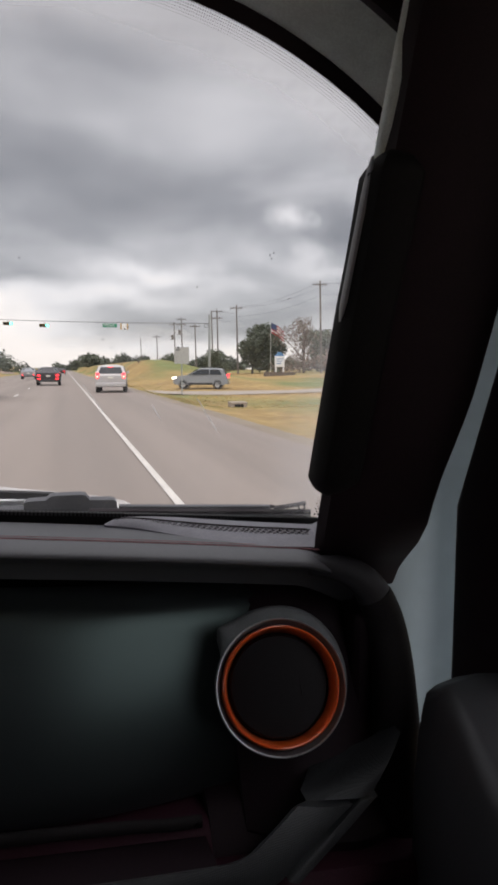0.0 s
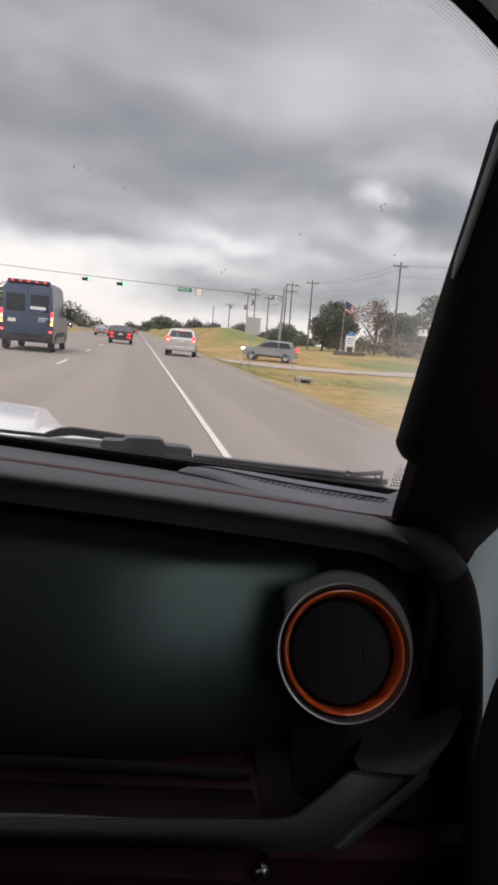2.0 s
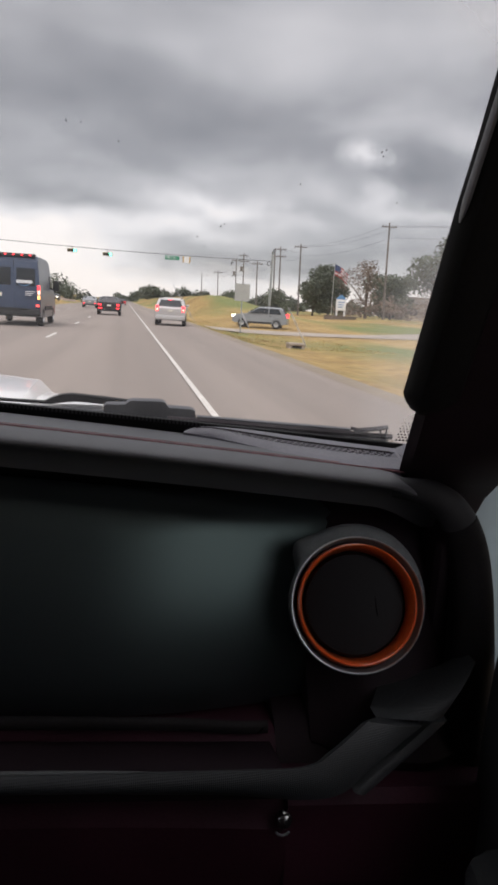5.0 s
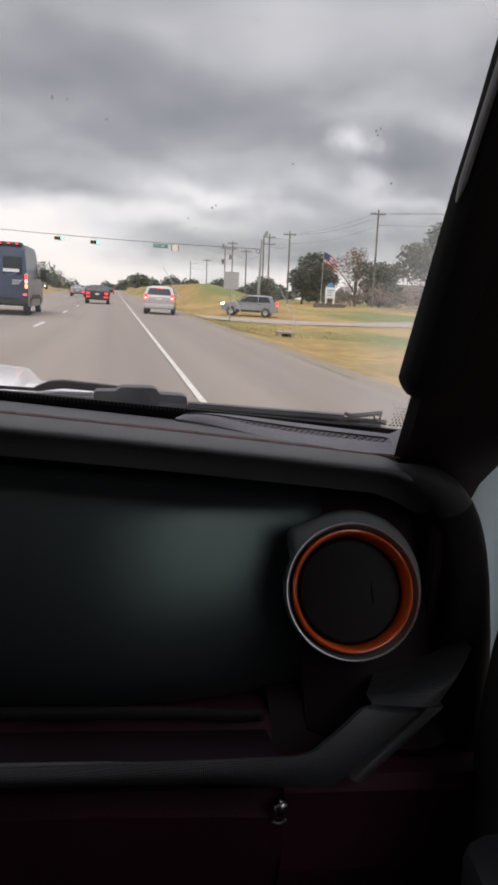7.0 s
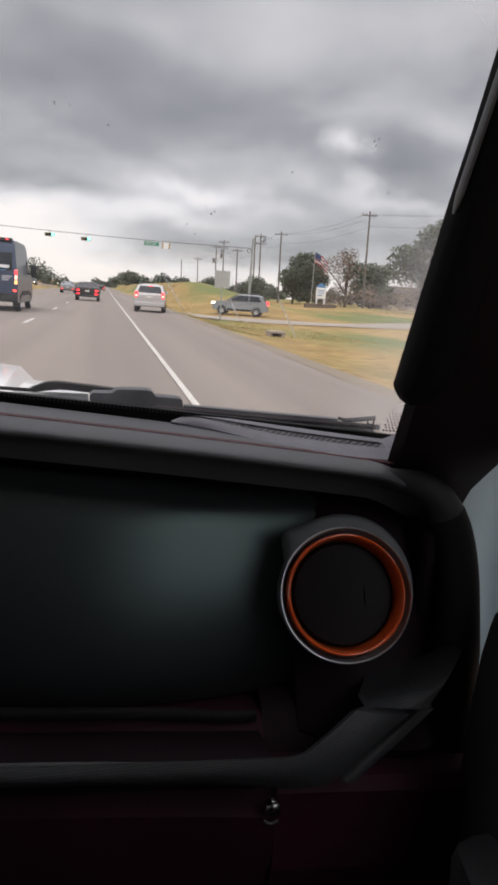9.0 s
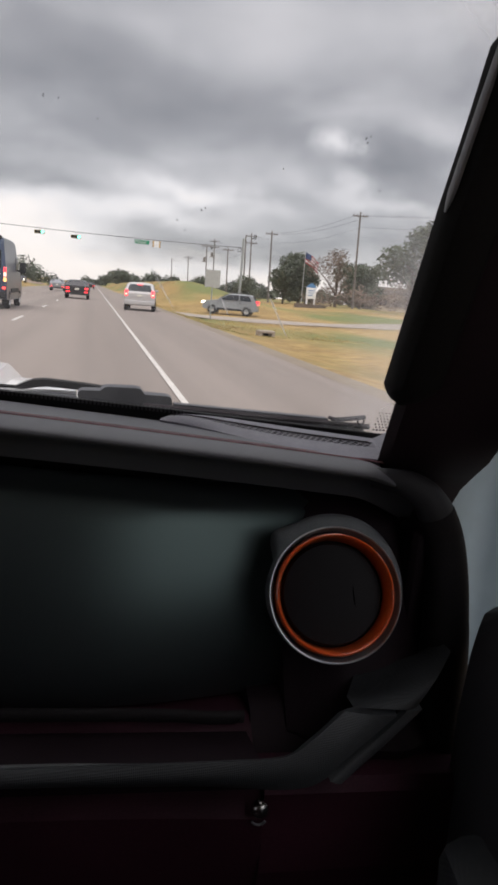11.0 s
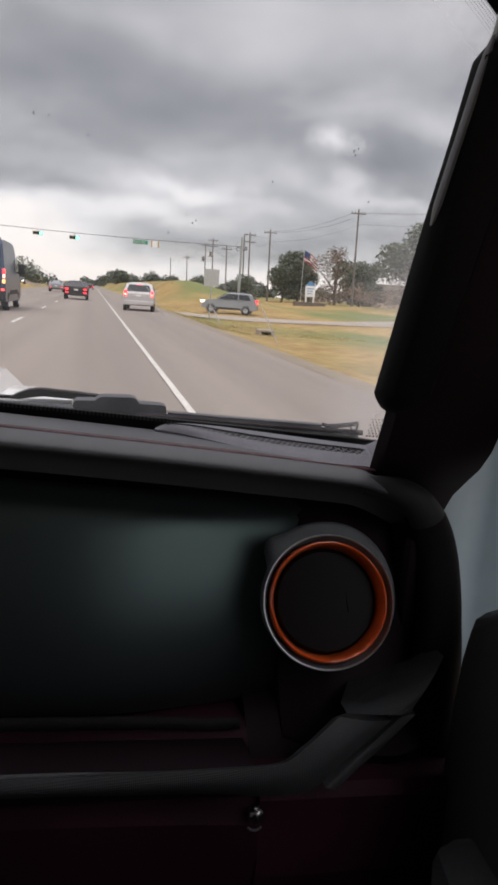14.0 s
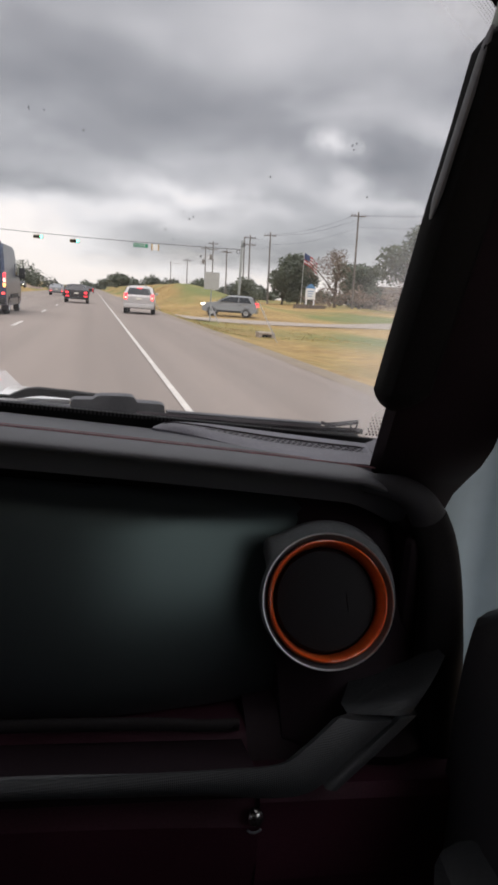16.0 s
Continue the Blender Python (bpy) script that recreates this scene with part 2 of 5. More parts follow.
M = {
    "asphalt": material("asphalt", (0.235, 0.197, 0.172), 0.9, scale=60, vary=0.2, bump=0.5, big=0.9, bdist=0.01, stretch=0.02),
    "shoulder": material("gravel_edge", (0.225, 0.182, 0.135), 0.9, scale=60, vary=0.2, bump=0.5, big=0.5, bdist=0.01),
    "paint": material("road_paint", (0.55, 0.52, 0.48), 0.7, scale=25, vary=0.15),
    "grass": material("dry_grass", (0.265, 0.162, 0.045), 0.95, scale=2.2, vary=0.22, second=(0.36, 0.245, 0.088), bump=0.16, big=0.12, bdist=0.08),
    "blade": material("grass_blade", (0.42, 0.29, 0.115), 0.9, scale=0.6, vary=0.45, bump=0, big=0.12),
    "blade_green": material("green_grass_blade", (0.22, 0.23, 0.07), 0.9, scale=0.6, vary=0.4, bump=0, big=0.12),
    "galvanised": material("galvanised_steel", (0.33, 0.35, 0.35), 0.55, metal=0.4, scale=5, vary=0.15, bump=0.1),
    "signal_body": material("signal_housing", (0.30, 0.23, 0.05), 0.6, scale=20, vary=0.15, bump=0.0),
    "sign_green": material("sign_green", (0.02, 0.23, 0.13), 0.5, scale=12, vary=0.1, bump=0.0),
    "sign_back": material("aluminium_sign", (0.42, 0.42, 0.41), 0.5, metal=0.3, scale=8, vary=0.12, bump=0.05),
    "stripe": material("hazard_yellow", (0.60, 0.36, 0.06), 0.6, scale=20, vary=0.12, bump=0.0),
    "signal_green": glow("green_signal", (0.08, 1.0, 0.55), 9.0),
    "concrete": material("pale_concrete", (0.33, 0.28, 0.23), 0.9, scale=20, vary=0.2, bump=0.4),
    # green leaves lightened to stand in for haze, the far woods most
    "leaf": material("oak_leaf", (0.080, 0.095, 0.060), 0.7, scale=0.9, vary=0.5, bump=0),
    "leaf_far": material("hazed_leaf", (0.095, 0.110, 0.080), 0.8, scale=0.4, vary=0.45, bump=0),
    "leaf_brown": material("bare_twig", (0.19, 0.145, 0.115), 0.9, scale=0.9, vary=0.4, bump=0),
    "bark": material("bark", (0.12, 0.095, 0.075), 0.95, scale=6, vary=0.4, bump=0.8, bdist=0.03),
    "pole": material("weathered_pole", (0.16, 0.14, 0.125), 0.9, scale=7, vary=0.3, bump=0.5),
    "dash_top": material("soft_dash_top", (0.132, 0.131, 0.142), 0.55, spec=0.6, coat=0.0, scale=900, vary=0.12, bump=0.25, bdist=0.0004, big=9),
    # teal tint colours the sheen as if reflected from green side glass
    "dash": material("dash_panel", (0.0245, 0.0245, 0.0270), 0.40, spec=0.9, coat=0.0, tint=(0.72, 0.98, 0.91), scale=700, vary=0.12, bump=0.12, bdist=0.0003, big=7),
    # the pad's own frame, darkened for the shade round the corner
    "frame": material("shaded_frame", (0.044, 0.043, 0.047), 0.56, spec=0.45, scale=800, vary=0.12, bump=0.25, bdist=0.0004, big=9),
    "strip": material("grained_trim", (0.038, 0.041, 0.043), 0.52, scale=1100, vary=0.3, bump=0.8, bdist=0.0006, big=10),
    "black": material("black_plastic", (0.0215, 0.0125, 0.0165), 0.6, spec=0.22, scale=600, vary=0.2, bump=0.2, bdist=0.0003, big=12),
    "flap": material("vent_flap", (0.0100, 0.0085, 0.0098), 0.5, spec=0.25, scale=600, vary=0.2, bump=0.2, bdist=0.0003, big=12),
    "dash_dark": material("dark_lower_dash", (0.057, 0.0172, 0.0285), 0.6, spec=0.25, scale=600, vary=0.2, bump=0.2, bdist=0.0003, big=12),
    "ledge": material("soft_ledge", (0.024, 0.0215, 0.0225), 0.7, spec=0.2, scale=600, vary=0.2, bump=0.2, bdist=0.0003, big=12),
    "rubber": material("black_rubber", (0.010, 0.0093, 0.0098), 0.7, spec=0.2, scale=300, vary=0.2, bump=0.2, bdist=0.0004),
    "grille": material("grey_grille", (0.27, 0.26, 0.295), 0.48, scale=500, vary=0.15, bump=0.2, bdist=0.0003),
    "mesh": material("mesh_grey", (0.50, 0.49, 0.52), 0.5, scale=500, vary=0.15, bump=0.1, bdist=0.0002),
    "cowl": material("grey_cowl", (0.078, 0.078, 0.086), 0.6, scale=300, vary=0.15, bump=0.2, bdist=0.0005),
    "orange": material("orange_anodised", (1.0, 0.135, 0.018), 0.30, metal=0.0, spec=1.0, coat=1.0, scale=300, vary=0.12, bump=0.05, bdist=0.0003),
    "silver": material("satin_silver", (0.60, 0.62, 0.61), 0.30, metal=0.8, scale=300, vary=0.1, bump=0.05, bdist=0.0002),
    "insert": material("handle_insert", (0.30, 0.295, 0.31), 0.4, scale=300, vary=0.1, bump=0.05, bdist=0.0003),
    "rib": material("rib_rubber", (0.03, 0.03, 0.032), 0.7, scale=300, vary=0.2, bump=0.1, bdist=0.0003),
    "door_grey": material("door_plastic", (0.034, 0.034, 0.037), 0.5, scale=600, vary=0.12, bump=0.2, bdist=0.0004, big=8),
    "bezel": material("grey_bezel", (0.185, 0.198, 0.205), 0.42, scale=600, vary=0.12, bump=0.1, bdist=0.0003),
    "jamb": material("painted_jamb", (0.41, 0.53, 0.59), 0.4, scale=30, vary=0.06, bump=0.02),
    "lining": material("grey_lining", (0.80, 0.87, 0.85), 0.85, scale=500, vary=0.1, bump=0.3, bdist=0.0006),
    "headliner": material("dark_headliner", (0.32, 0.32, 0.32), 0.9, scale=500, vary=0.1, bump=0.3, bdist=0.0006),
    "hood": material("white_hood", (0.78, 0.78, 0.79), 0.25, scale=20, vary=0.03, bump=0.0, coat=0.6),
    "steel": material("bolt_steel", (0.55, 0.54, 0.52), 0.25, metal=1.0, scale=200, vary=0.1, bump=0.05),
    "van": material("navy_paint", (0.021, 0.042, 0.092), 0.4, scale=6, vary=0.12, bump=0.0, coat=0.8),
    "van_dark": material("black_trim", (0.018, 0.019, 0.021), 0.6, scale=30, vary=0.2, bump=0.1),
    "tint": material("tinted_glass", (0.02, 0.024, 0.028), 0.14, scale=3, vary=0.1, bump=0.0, spec=0.35),
    "sedan": material("black_paint", (0.016, 0.012, 0.013), 0.4, scale=6, vary=0.12, bump=0.0, coat=0.25),
    "suv_white": material("pale_silver_paint", (0.50, 0.485, 0.48), 0.35, metal=0.2, scale=6, vary=0.06, bump=0.0, coat=0.4),
    "suv_grey": material("grey_paint", (0.25, 0.265, 0.275), 0.35, metal=0.3, scale=6, vary=0.08, bump=0.0, coat=0.4),
    "tyre": material("tyre_rubber", (0.02, 0.02, 0.02), 0.85, scale=40, vary=0.25, bump=0.2),
    "rim": material("alloy_rim", (0.6, 0.6, 0.6), 0.35, metal=0.8, scale=30, vary=0.15, bump=0.0),
    "plate": material("plate_white", (0.7, 0.68, 0.6), 0.5, scale=40, vary=0.08, bump=0.0),
    "white": material("white_print", (0.75, 0.76, 0.78), 0.6, scale=30, vary=0.08, bump=0.0),
    "blue": material("blue_print", (0.10, 0.24, 0.45), 0.6, scale=30, vary=0.1, bump=0.0),
    "flag_blue": material("flag_blue", (0.045, 0.065, 0.15), 0.8, scale=8, vary=0.15, bump=0.1),
    "flag_red": material("flag_red", (0.38, 0.06, 0.07), 0.8, scale=8, vary=0.15, bump=0.1),
    "rock": material("cut_rock", (0.26, 0.20, 0.16), 0.95, scale=1.2, vary=0.4, bump=0.8, big=0.15, bdist=0.2),
    "wall": material("tan_stucco", (0.45, 0.38, 0.27), 0.9, scale=6, vary=0.12, bump=0.2),
    "wire": material("wire", (0.06, 0.06, 0.06), 0.7, scale=5, vary=0.1, bump=0.0),
    "tail": glow("tail_lamp", (1.0, 0.035, 0.045), 2.6),
    "tail_dim": glow("marker_lamp", (1.0, 0.08, 0.06), 2.0),
    "lens": material("lamp_lens", (0.75, 0.5, 0.48), 0.2, scale=30, vary=0.1, bump=0.0),
    "head": glow("head_lamp", (1.0, 0.92, 0.75), 6.0),
    "core": glow("lamp_core", (1.0, 0.42, 0.30), 3.2),
    "amber": glow("amber_lamp", (1.0, 0.45, 0.12), 3.0),
    "red_thread": material("red_thread", (0.40, 0.19, 0.20), 0.8, scale=900, vary=0.3, bump=0.2, bdist=0.0003),
}


def clear_glass(name, base_film, from_map):
    """Clear glass under a thin uneven film of dust that scatters light forwards."""
    m = bpy.data.materials.new(name)
    m.use_nodes = True
    n, l = m.node_tree.nodes, m.node_tree.links
    n.clear()
    clear = n.new("ShaderNodeBsdfTransparent")
    clear.inputs[0].default_value = (0.96, 0.975, 0.97, 1)
    gloss = n.new("ShaderNodeBsdfGlossy")
    gloss.inputs["Roughness"].default_value = 0.02
    film = n.new("ShaderNodeBsdfTranslucent")
    film.inputs[0].default_value = (0.8, 0.79, 0.78, 1)
    fres = n.new("ShaderNodeFresnel")
    fres.inputs[0].default_value = 1.2
    a = n.new("ShaderNodeMixShader")
    l.new(fres.outputs[0], a.inputs[0])
    l.new(clear.outputs[0], a.inputs[1])
    l.new(gloss.outputs[0], a.inputs[2])
    dust = n.new("ShaderNodeTexNoise")
    dust.inputs["Scale"].default_value, dust.inputs["Detail"].default_value = 14, 5
    tc = n.new("ShaderNodeTexCoord")
    l.new(tc.outputs["Object"], dust.inputs["Vector"])
    mr = n.new("ShaderNodeMapRange")
    mr.inputs["From Min"].default_value, mr.inputs["From Max"].default_value = 0.35, 0.8
    mr.inputs["To Min"].default_value, mr.inputs["To Max"].default_value = base_film * 0.4, base_film * 1.6
    l.new(dust.outputs[0], mr.inputs["Value"])
    amount = mr.outputs[0]
    if from_map:
        at = n.new("ShaderNodeAttribute")
        at.attribute_name = "film"
        add = n.new("ShaderNodeMath")
        add.operation = "MULTIPLY_ADD"
        add.inputs[1].default_value = 0.34
        l.new(at.outputs["Fac"], add.inputs[0])
        l.new(amount, add.inputs[2])
        amount = add.outputs[0]
    b = n.new("ShaderNodeMixShader")
    l.new(amount, b.inputs[0])
    l.new(a.outputs[0], b.inputs[1])
    l.new(film.outputs[0], b.inputs[2])
    out = n.new("ShaderNodeOutputMaterial")
    l.new(b.outputs[0], out.inputs[0])
    return m


def patchy_grass():
    """Dry grass with broad greener patches, away from the mown tan verge."""
    m = M["grass"]
    n, l = m.node_tree.nodes, m.node_tree.links
    bsdf = n["Principled BSDF"]
    dry = bsdf.inputs["Base Color"].links[0].from_socket
    tc = n.new("ShaderNodeTexCoord")
    mp = n.new("ShaderNodeMapping")
    mp.inputs["Scale"].default_value = (0.09, 0.028, 0.05)
    l.new(tc.outputs["Object"], mp.inputs["Vector"])
    t = n.new("ShaderNodeTexNoise")
    t.inputs["Scale"].default_value, t.inputs["Detail"].default_value = 1.0, 5
    l.new(mp.outputs[0], t.inputs["Vector"])
    r = n.new("ShaderNodeValToRGB")
    r.color_ramp.elements[0].position, r.color_ramp.elements[1].position = 0.46, 0.58
    l.new(t.outputs[0], r.inputs[0])
    mix = n.new("ShaderNodeMix")
    mix.data_type = "RGBA"
    l.new(r.outputs[0], mix.inputs[0])
    l.new(dry, mix.inputs[6])
    mix.inputs[7].default_value = (0.145, 0.162, 0.040, 1)
    l.new(mix.outputs[2], bsdf.inputs["Base Color"])




def woven_relief(m, pitch, depth):
    """Crossed fine ridges pressed into a plastic surface."""
    n, l = m.node_tree.nodes, m.node_tree.links
    bump = next(x for x in n if x.type == "BUMP")
    tc = n.new("ShaderNodeTexCoord")
    waves = []
    for way in ("X", "Z"):
        w = n.new("ShaderNodeTexWave")
        w.bands_direction = way
        w.inputs["Scale"].default_value = 2 * math.pi / (20 * pitch)
        w.inputs["Distortion"].default_value = 0.3
        l.new(tc.outputs["Object"], w.inputs["Vector"])
        waves.append(w.outputs["Fac"])
    mul = n.new("ShaderNodeMath")
    mul.operation = "MULTIPLY"
    l.new(waves[0], mul.inputs[0])
    l.new(waves[1], mul.inputs[1])
    l.new(mul.outputs[0], bump.inputs["Height"])
    bump.inputs["Strength"].default_value, bump.inputs["Distance"].default_value = 1.0, depth


patchy_grass()
woven_relief(M["strip"], 0.0015, 0.00022)
M["glass"] = clear_glass("windshield_glass", 0.050, True)
M["speck"] = clear_glass("dried_dirt", 0.8, False)
M["speck"].node_tree.nodes["Translucent BSDF"].inputs[0].default_value = (0.16, 0.155, 0.15, 1)
M["smear"] = clear_glass("dried_streak", 0.40, False)


# ---- builders ----
def part(name, bm, mat, parent=None, label="", smooth=35):
    me = bpy.data.meshes.new(name)
    bmesh.ops.recalc_face_normals(bm, faces=bm.faces[:])
    bm.to_mesh(me)
    bm.free()
    ob = new(name, me)
    me.materials.append(M[mat])
    if smooth:
        me.shade_smooth()
        me.set_sharp_from_angle(angle=radians(smooth))
    if parent is not None:
        ob.parent = parent
        ob.matrix_parent_inverse = parent.matrix_basis.inverted()
    if label:
        ob["label"] = label
    return ob


def empty(name, label, category, at=(0, 0, 0), group="", kind=""):
    e = new(name)
    e.location = at
    e.empty_display_size = 0.1
    return tagged(e, label, category, group, kind)


def slab(x0, x1, y0, y1, z0, z1, bevel=0.0, seg=2, m=None):
    bm = bmesh.new()
    bmesh.ops.create_cube(bm, size=1)
    for v in bm.verts:
        v.co = Vector(((x0 + x1) / 2 + v.co.x * (x1 - x0), (y0 + y1) / 2 + v.co.y * (y1 - y0), (z0 + z1) / 2 + v.co.z * (z1 - z0)))
    if bevel:
        bmesh.ops.bevel(bm, geom=bm.edges[:], offset=bevel, segments=seg, profile=0.6, affect="EDGES")
    if m is not None:
        bm.transform(m)
    return bm


def loft(rings, closed=True, caps=True):
    """Skin through rings of equally many points."""
    bm = bmesh.new()
    vs = [[bm.verts.new(p) for p in r] for r in rings]
    n = len(rings[0])
    for a, b in zip(vs, vs[1:]):
        for i in range(n if closed else n - 1):
            j = (i + 1) % n
            bm.faces.new((a[i], a[j], b[j], b[i]))
    if caps and closed:
        bm.faces.new(vs[0][::-1])
        bm.faces.new(vs[-1])
    return bm


def lathe(profile, n=64, m=None):
    """Turn (radius, height) points about z; closes at radius 0."""
    rings = [[(r * math.cos(2 * math.pi * k / n), r * math.sin(2 * math.pi * k / n), h) for k in range(n)] for r, h in profile]
    bm = loft(rings, True, False)
    bmesh.ops.remove_doubles(bm, verts=bm.verts[:], dist=1e-6)
    if m is not None:
        bm.transform(m)
    return bm


def tube(points, r, n=8, r_end=None, caps=True):
    pts = [Vector(p) for p in points]
    rings = []
    for i, p in enumerate(pts):
        d = (pts[min(i + 1, len(pts) - 1)] - pts[max(i - 1, 0)]).normalized()
        side = d.cross(Vector((0.13, 0.21, 0.97) if abs(d.z) < 0.95 else (1, 0, 0))).normalized()
        up_ = side.cross(d)
        rr = r if r_end is None else r + (r_end - r) * i / (len(pts) - 1)
        rings.append([p + rr * (math.cos(2 * math.pi * k / n) * side + math.sin(2 * math.pi * k / n) * up_) for k in range(n)])
    return loft(rings, True, caps)


def join(*bms):
    out = bmesh.new()
    for b in bms:
        me = bpy.data.meshes.new("tmp")
        b.to_mesh(me)
        b.free()
        out.from_mesh(me)
        bpy.data.meshes.remove(me)
    return out


def along(pts, u):
    """A smooth curve through the points, u from 0 to 1."""
    f = u * (len(pts) - 1)
    k = min(int(f), len(pts) - 2)
    t = f - k
    p0, p1, p2, p3 = (Vector(pts[max(0, min(len(pts) - 1, k + o))]) for o in (-1, 0, 1, 2))
    return 0.5 * ((2 * p1) + (p2 - p0) * t + (2 * p0 - 5 * p1 + 4 * p2 - p3) * t * t + (3 * p1 - p0 - 3 * p2 + p3) * t * t * t)


def smoothstep(a, b, v):
    t = max(0.0, min(1.0, (v - a) / (b - a)))
    return t * t * (3 - 2 * t)


# ---- ground and road ----
EDGE_LINE, LANE_LINE, PAVED = 1.05, -2.35, 4.1


def ground_z(x, y):
    if x > PAVED:
        d = x - PAVED
        z = -0.03 - 0.22 * smoothstep(0.2, 2.2, d)
        z += 3.0 * math.exp(-((x - 13) / 6.5) ** 2) * smoothstep(0.5, 7, d) * smoothstep(50, 105, y) + (0.45 + 0.5 * smoothstep(20, 45, y)) * smoothstep(9, 34, d)
        z += 0.10 * noise.noise((x * 0.15, y * 0.1, 0)) * smoothstep(1, 6, d)
    elif x < -10.2:
        d = -10.2 - x
        z = -0.04 - 0.25 * smoothstep(0.2, 3, d) + 1.3 * smoothstep(4, 16, d) * smoothstep(30, 110, y)
        z += 0.08 * noise.noise((x * 0.15, y * 0.1, 3))
        z += 3.0 * smoothstep(14, 60, d) * smoothstep(140, 240, y)
    else:
        z = -0.03
    return z


def sheet(xs, ys, zf):
    verts = [(x, y, zf(x, y)) for y in ys for x in xs]
    n = len(xs)
    faces = [(j * n + i, j * n + i + 1, (j + 1) * n + i + 1, (j + 1) * n + i) for j in range(len(ys) - 1) for i in range(n - 1)]
    bm = bmesh.new()
    vs = [bm.verts.new(v) for v in verts]
    for f in faces:
        bm.faces.new([vs[i] for i in f])
    return bm


def spread(a, b, first, growth):
    out, step = [a], first
    while out[-1] < b:
        out.append(min(b, out[-1] + step))
        step *= growth
    return out


right = spread(PAVED, 900, 0.4, 1.12)
left = [-v for v in spread(10.2, 900, 0.6, 1.13)][::-1]
xs = left + [-6, -2, 1.2] + right
ys = [-v for v in spread(2, 300, 2, 1.4)][::-1] + spread(0, 4000, 1.5, 1.035)
ground = tagged(part("ground", sheet(xs, ys, ground_z), "grass", smooth=180), "dry tan roadside grass rising to a low hill", "ground", kind="structure")
road = tagged(part("road", sheet([-10.2, -5.9, LANE_LINE, EDGE_LINE, 2.6, PAVED], [-60] + spread(-20, 1400, 8, 1.08), lambda x, y: -0.012 * abs(x + 4.0) * 0.15), "asphalt", smooth=180), "worn grey-brown asphalt road with several lanes", "road", kind="structure")


def strip_bm(x0, x1, y0, y1, z=0.006, n=1):
    return sheet([x0, x1], [y0 + (y1 - y0) * k / n for k in range(n + 1)], lambda x, y: z)


part("edge_line", strip_bm(EDGE_LINE - 0.043, EDGE_LINE + 0.043, -30, 500, n=40), "paint", road, "solid white painted line")
for k in range(14):
    y0 = 9.5 + k * 12.2
    part("lane_dash", strip_bm(LANE_LINE - 0.06, LANE_LINE + 0.06, y0, y0 + 3.0), "paint", road)
for k in range(10):
    y0 = 14 + k * 12.2
    part("lane_dash", strip_bm(-6.0, -5.88, y0, y0 + 3.0), "paint", road)

part("gravel_edge", sheet([PAVED - 0.10, PAVED + 0.05, PAVED + 0.22, PAVED + 0.40], [-20] + [0.8 * k for k in range(160)], lambda x, y: (-0.010 if x < PAVED + 0.1 else ground_z(x, y) + 0.02) + 0.004 * noise.noise((x * 9, y * 2.2, 1.0))), "shoulder", road, "pale gravel strip along the paved edge")

# ---- the cabin: dashboard ----
def dash_at(x, y, z):
    """The dash sags and sweeps slightly towards the passenger door."""
    d = x + 0.10
    return (x, y - 0.16 * d * abs(d), z - (0.06 + 0.025 * smoothstep(1.0, 1.13, z)) * d)


def dash_sweep(profile, x0, x1, n=24):
    """Sweep a closed (y, z) outline along the dash."""
    rings = []
    for k in range(n + 1):
        x = x0 + (x1 - x0) * k / n
        rings.append([dash_at(x, y, z) for y, z in profile])
    return loft(rings)


dashboard = empty("dashboard", "dark grey moulded dashboard with soft padded top", "dashboard", (0.0, 0.6, 0.9))
# the padded top rolls over its front lip
top_profile = [(0.712, 1.125), (0.702, 1.140), (0.66, 1.1440), (0.612, 1.1476)] + [(0.5905 + 0.0330 * math.cos(radians(a)), 1.1406 + 0.0078 * math.sin(radians(a))) for a in range(90, 211, 10)] + [(0.577, 1.1335), (0.590, 1.1250), (0.60, 1.108), (0.70, 1.10)]
rings = []
for k in range(50):
    x = -1.0 + 1.22 * k / 24 if k < 25 else 0.22 + 0.078 * (k - 24) / 25
    drop = 0.022 * smoothstep(0.235, 0.315, x)
    rings.append([Vector((px, py + 0.25 * drop, pz - drop)) for px, py, pz in (dash_at(x, y, z) for y, z in top_profile)])
part("top_pad", loft(rings), "dash_top", dashboard, "grey soft-touch padded top with red stitching")
# the frame carries on round the corner and down beside the vent
bend = [(0.246, 0.5600, 1.1060), (0.262, 0.5510, 1.1060), (0.277, 0.5440, 1.1035), (0.293, 0.5385, 1.0940), (0.307, 0.5360, 1.0745), (0.317, 0.5345, 1.048), (0.321, 0.528, 1.014), (0.322, 0.522, 0.980), (0.321, 0.515, 0.950), (0.320, 0.508, 0.900), (0.320, 0.505, 0.840)]
smooth_bend = []
for k in range(len(bend) - 1):
    p0, p1, p2, p3 = (Vector(bend[max(0, min(len(bend) - 1, k + o))]) for o in (-1, 0, 1, 2))
    for q in range(5):
        t = q / 5
        smooth_bend.append(0.5 * ((2 * p1) + (p2 - p0) * t + (2 * p0 - 5 * p1 + 4 * p2 - p3) * t * t + (3 * p1 - p0 - 3 * p2 + p3) * t * t * t))
smooth_bend.append(Vector(bend[-1]))
# split so the lower run takes a darker colour that stands for shade
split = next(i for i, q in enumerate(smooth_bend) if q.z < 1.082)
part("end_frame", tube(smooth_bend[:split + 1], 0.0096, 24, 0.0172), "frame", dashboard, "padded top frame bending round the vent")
part("side_frame", tube(smooth_bend[split:], 0.0176, 24, 0.0255), "ledge", dashboard, "rounded frame beside the vent, coloured darker for its shade")
part("end_filler", slab(0.285, 0.338, 0.535, 0.74, 0.70, 1.062, 0.012, 3), "black", dashboard)
stitch = [dash_at(-1.0 + 1.29 * k / 40, 0.594, 1.1484) for k in range(41)]
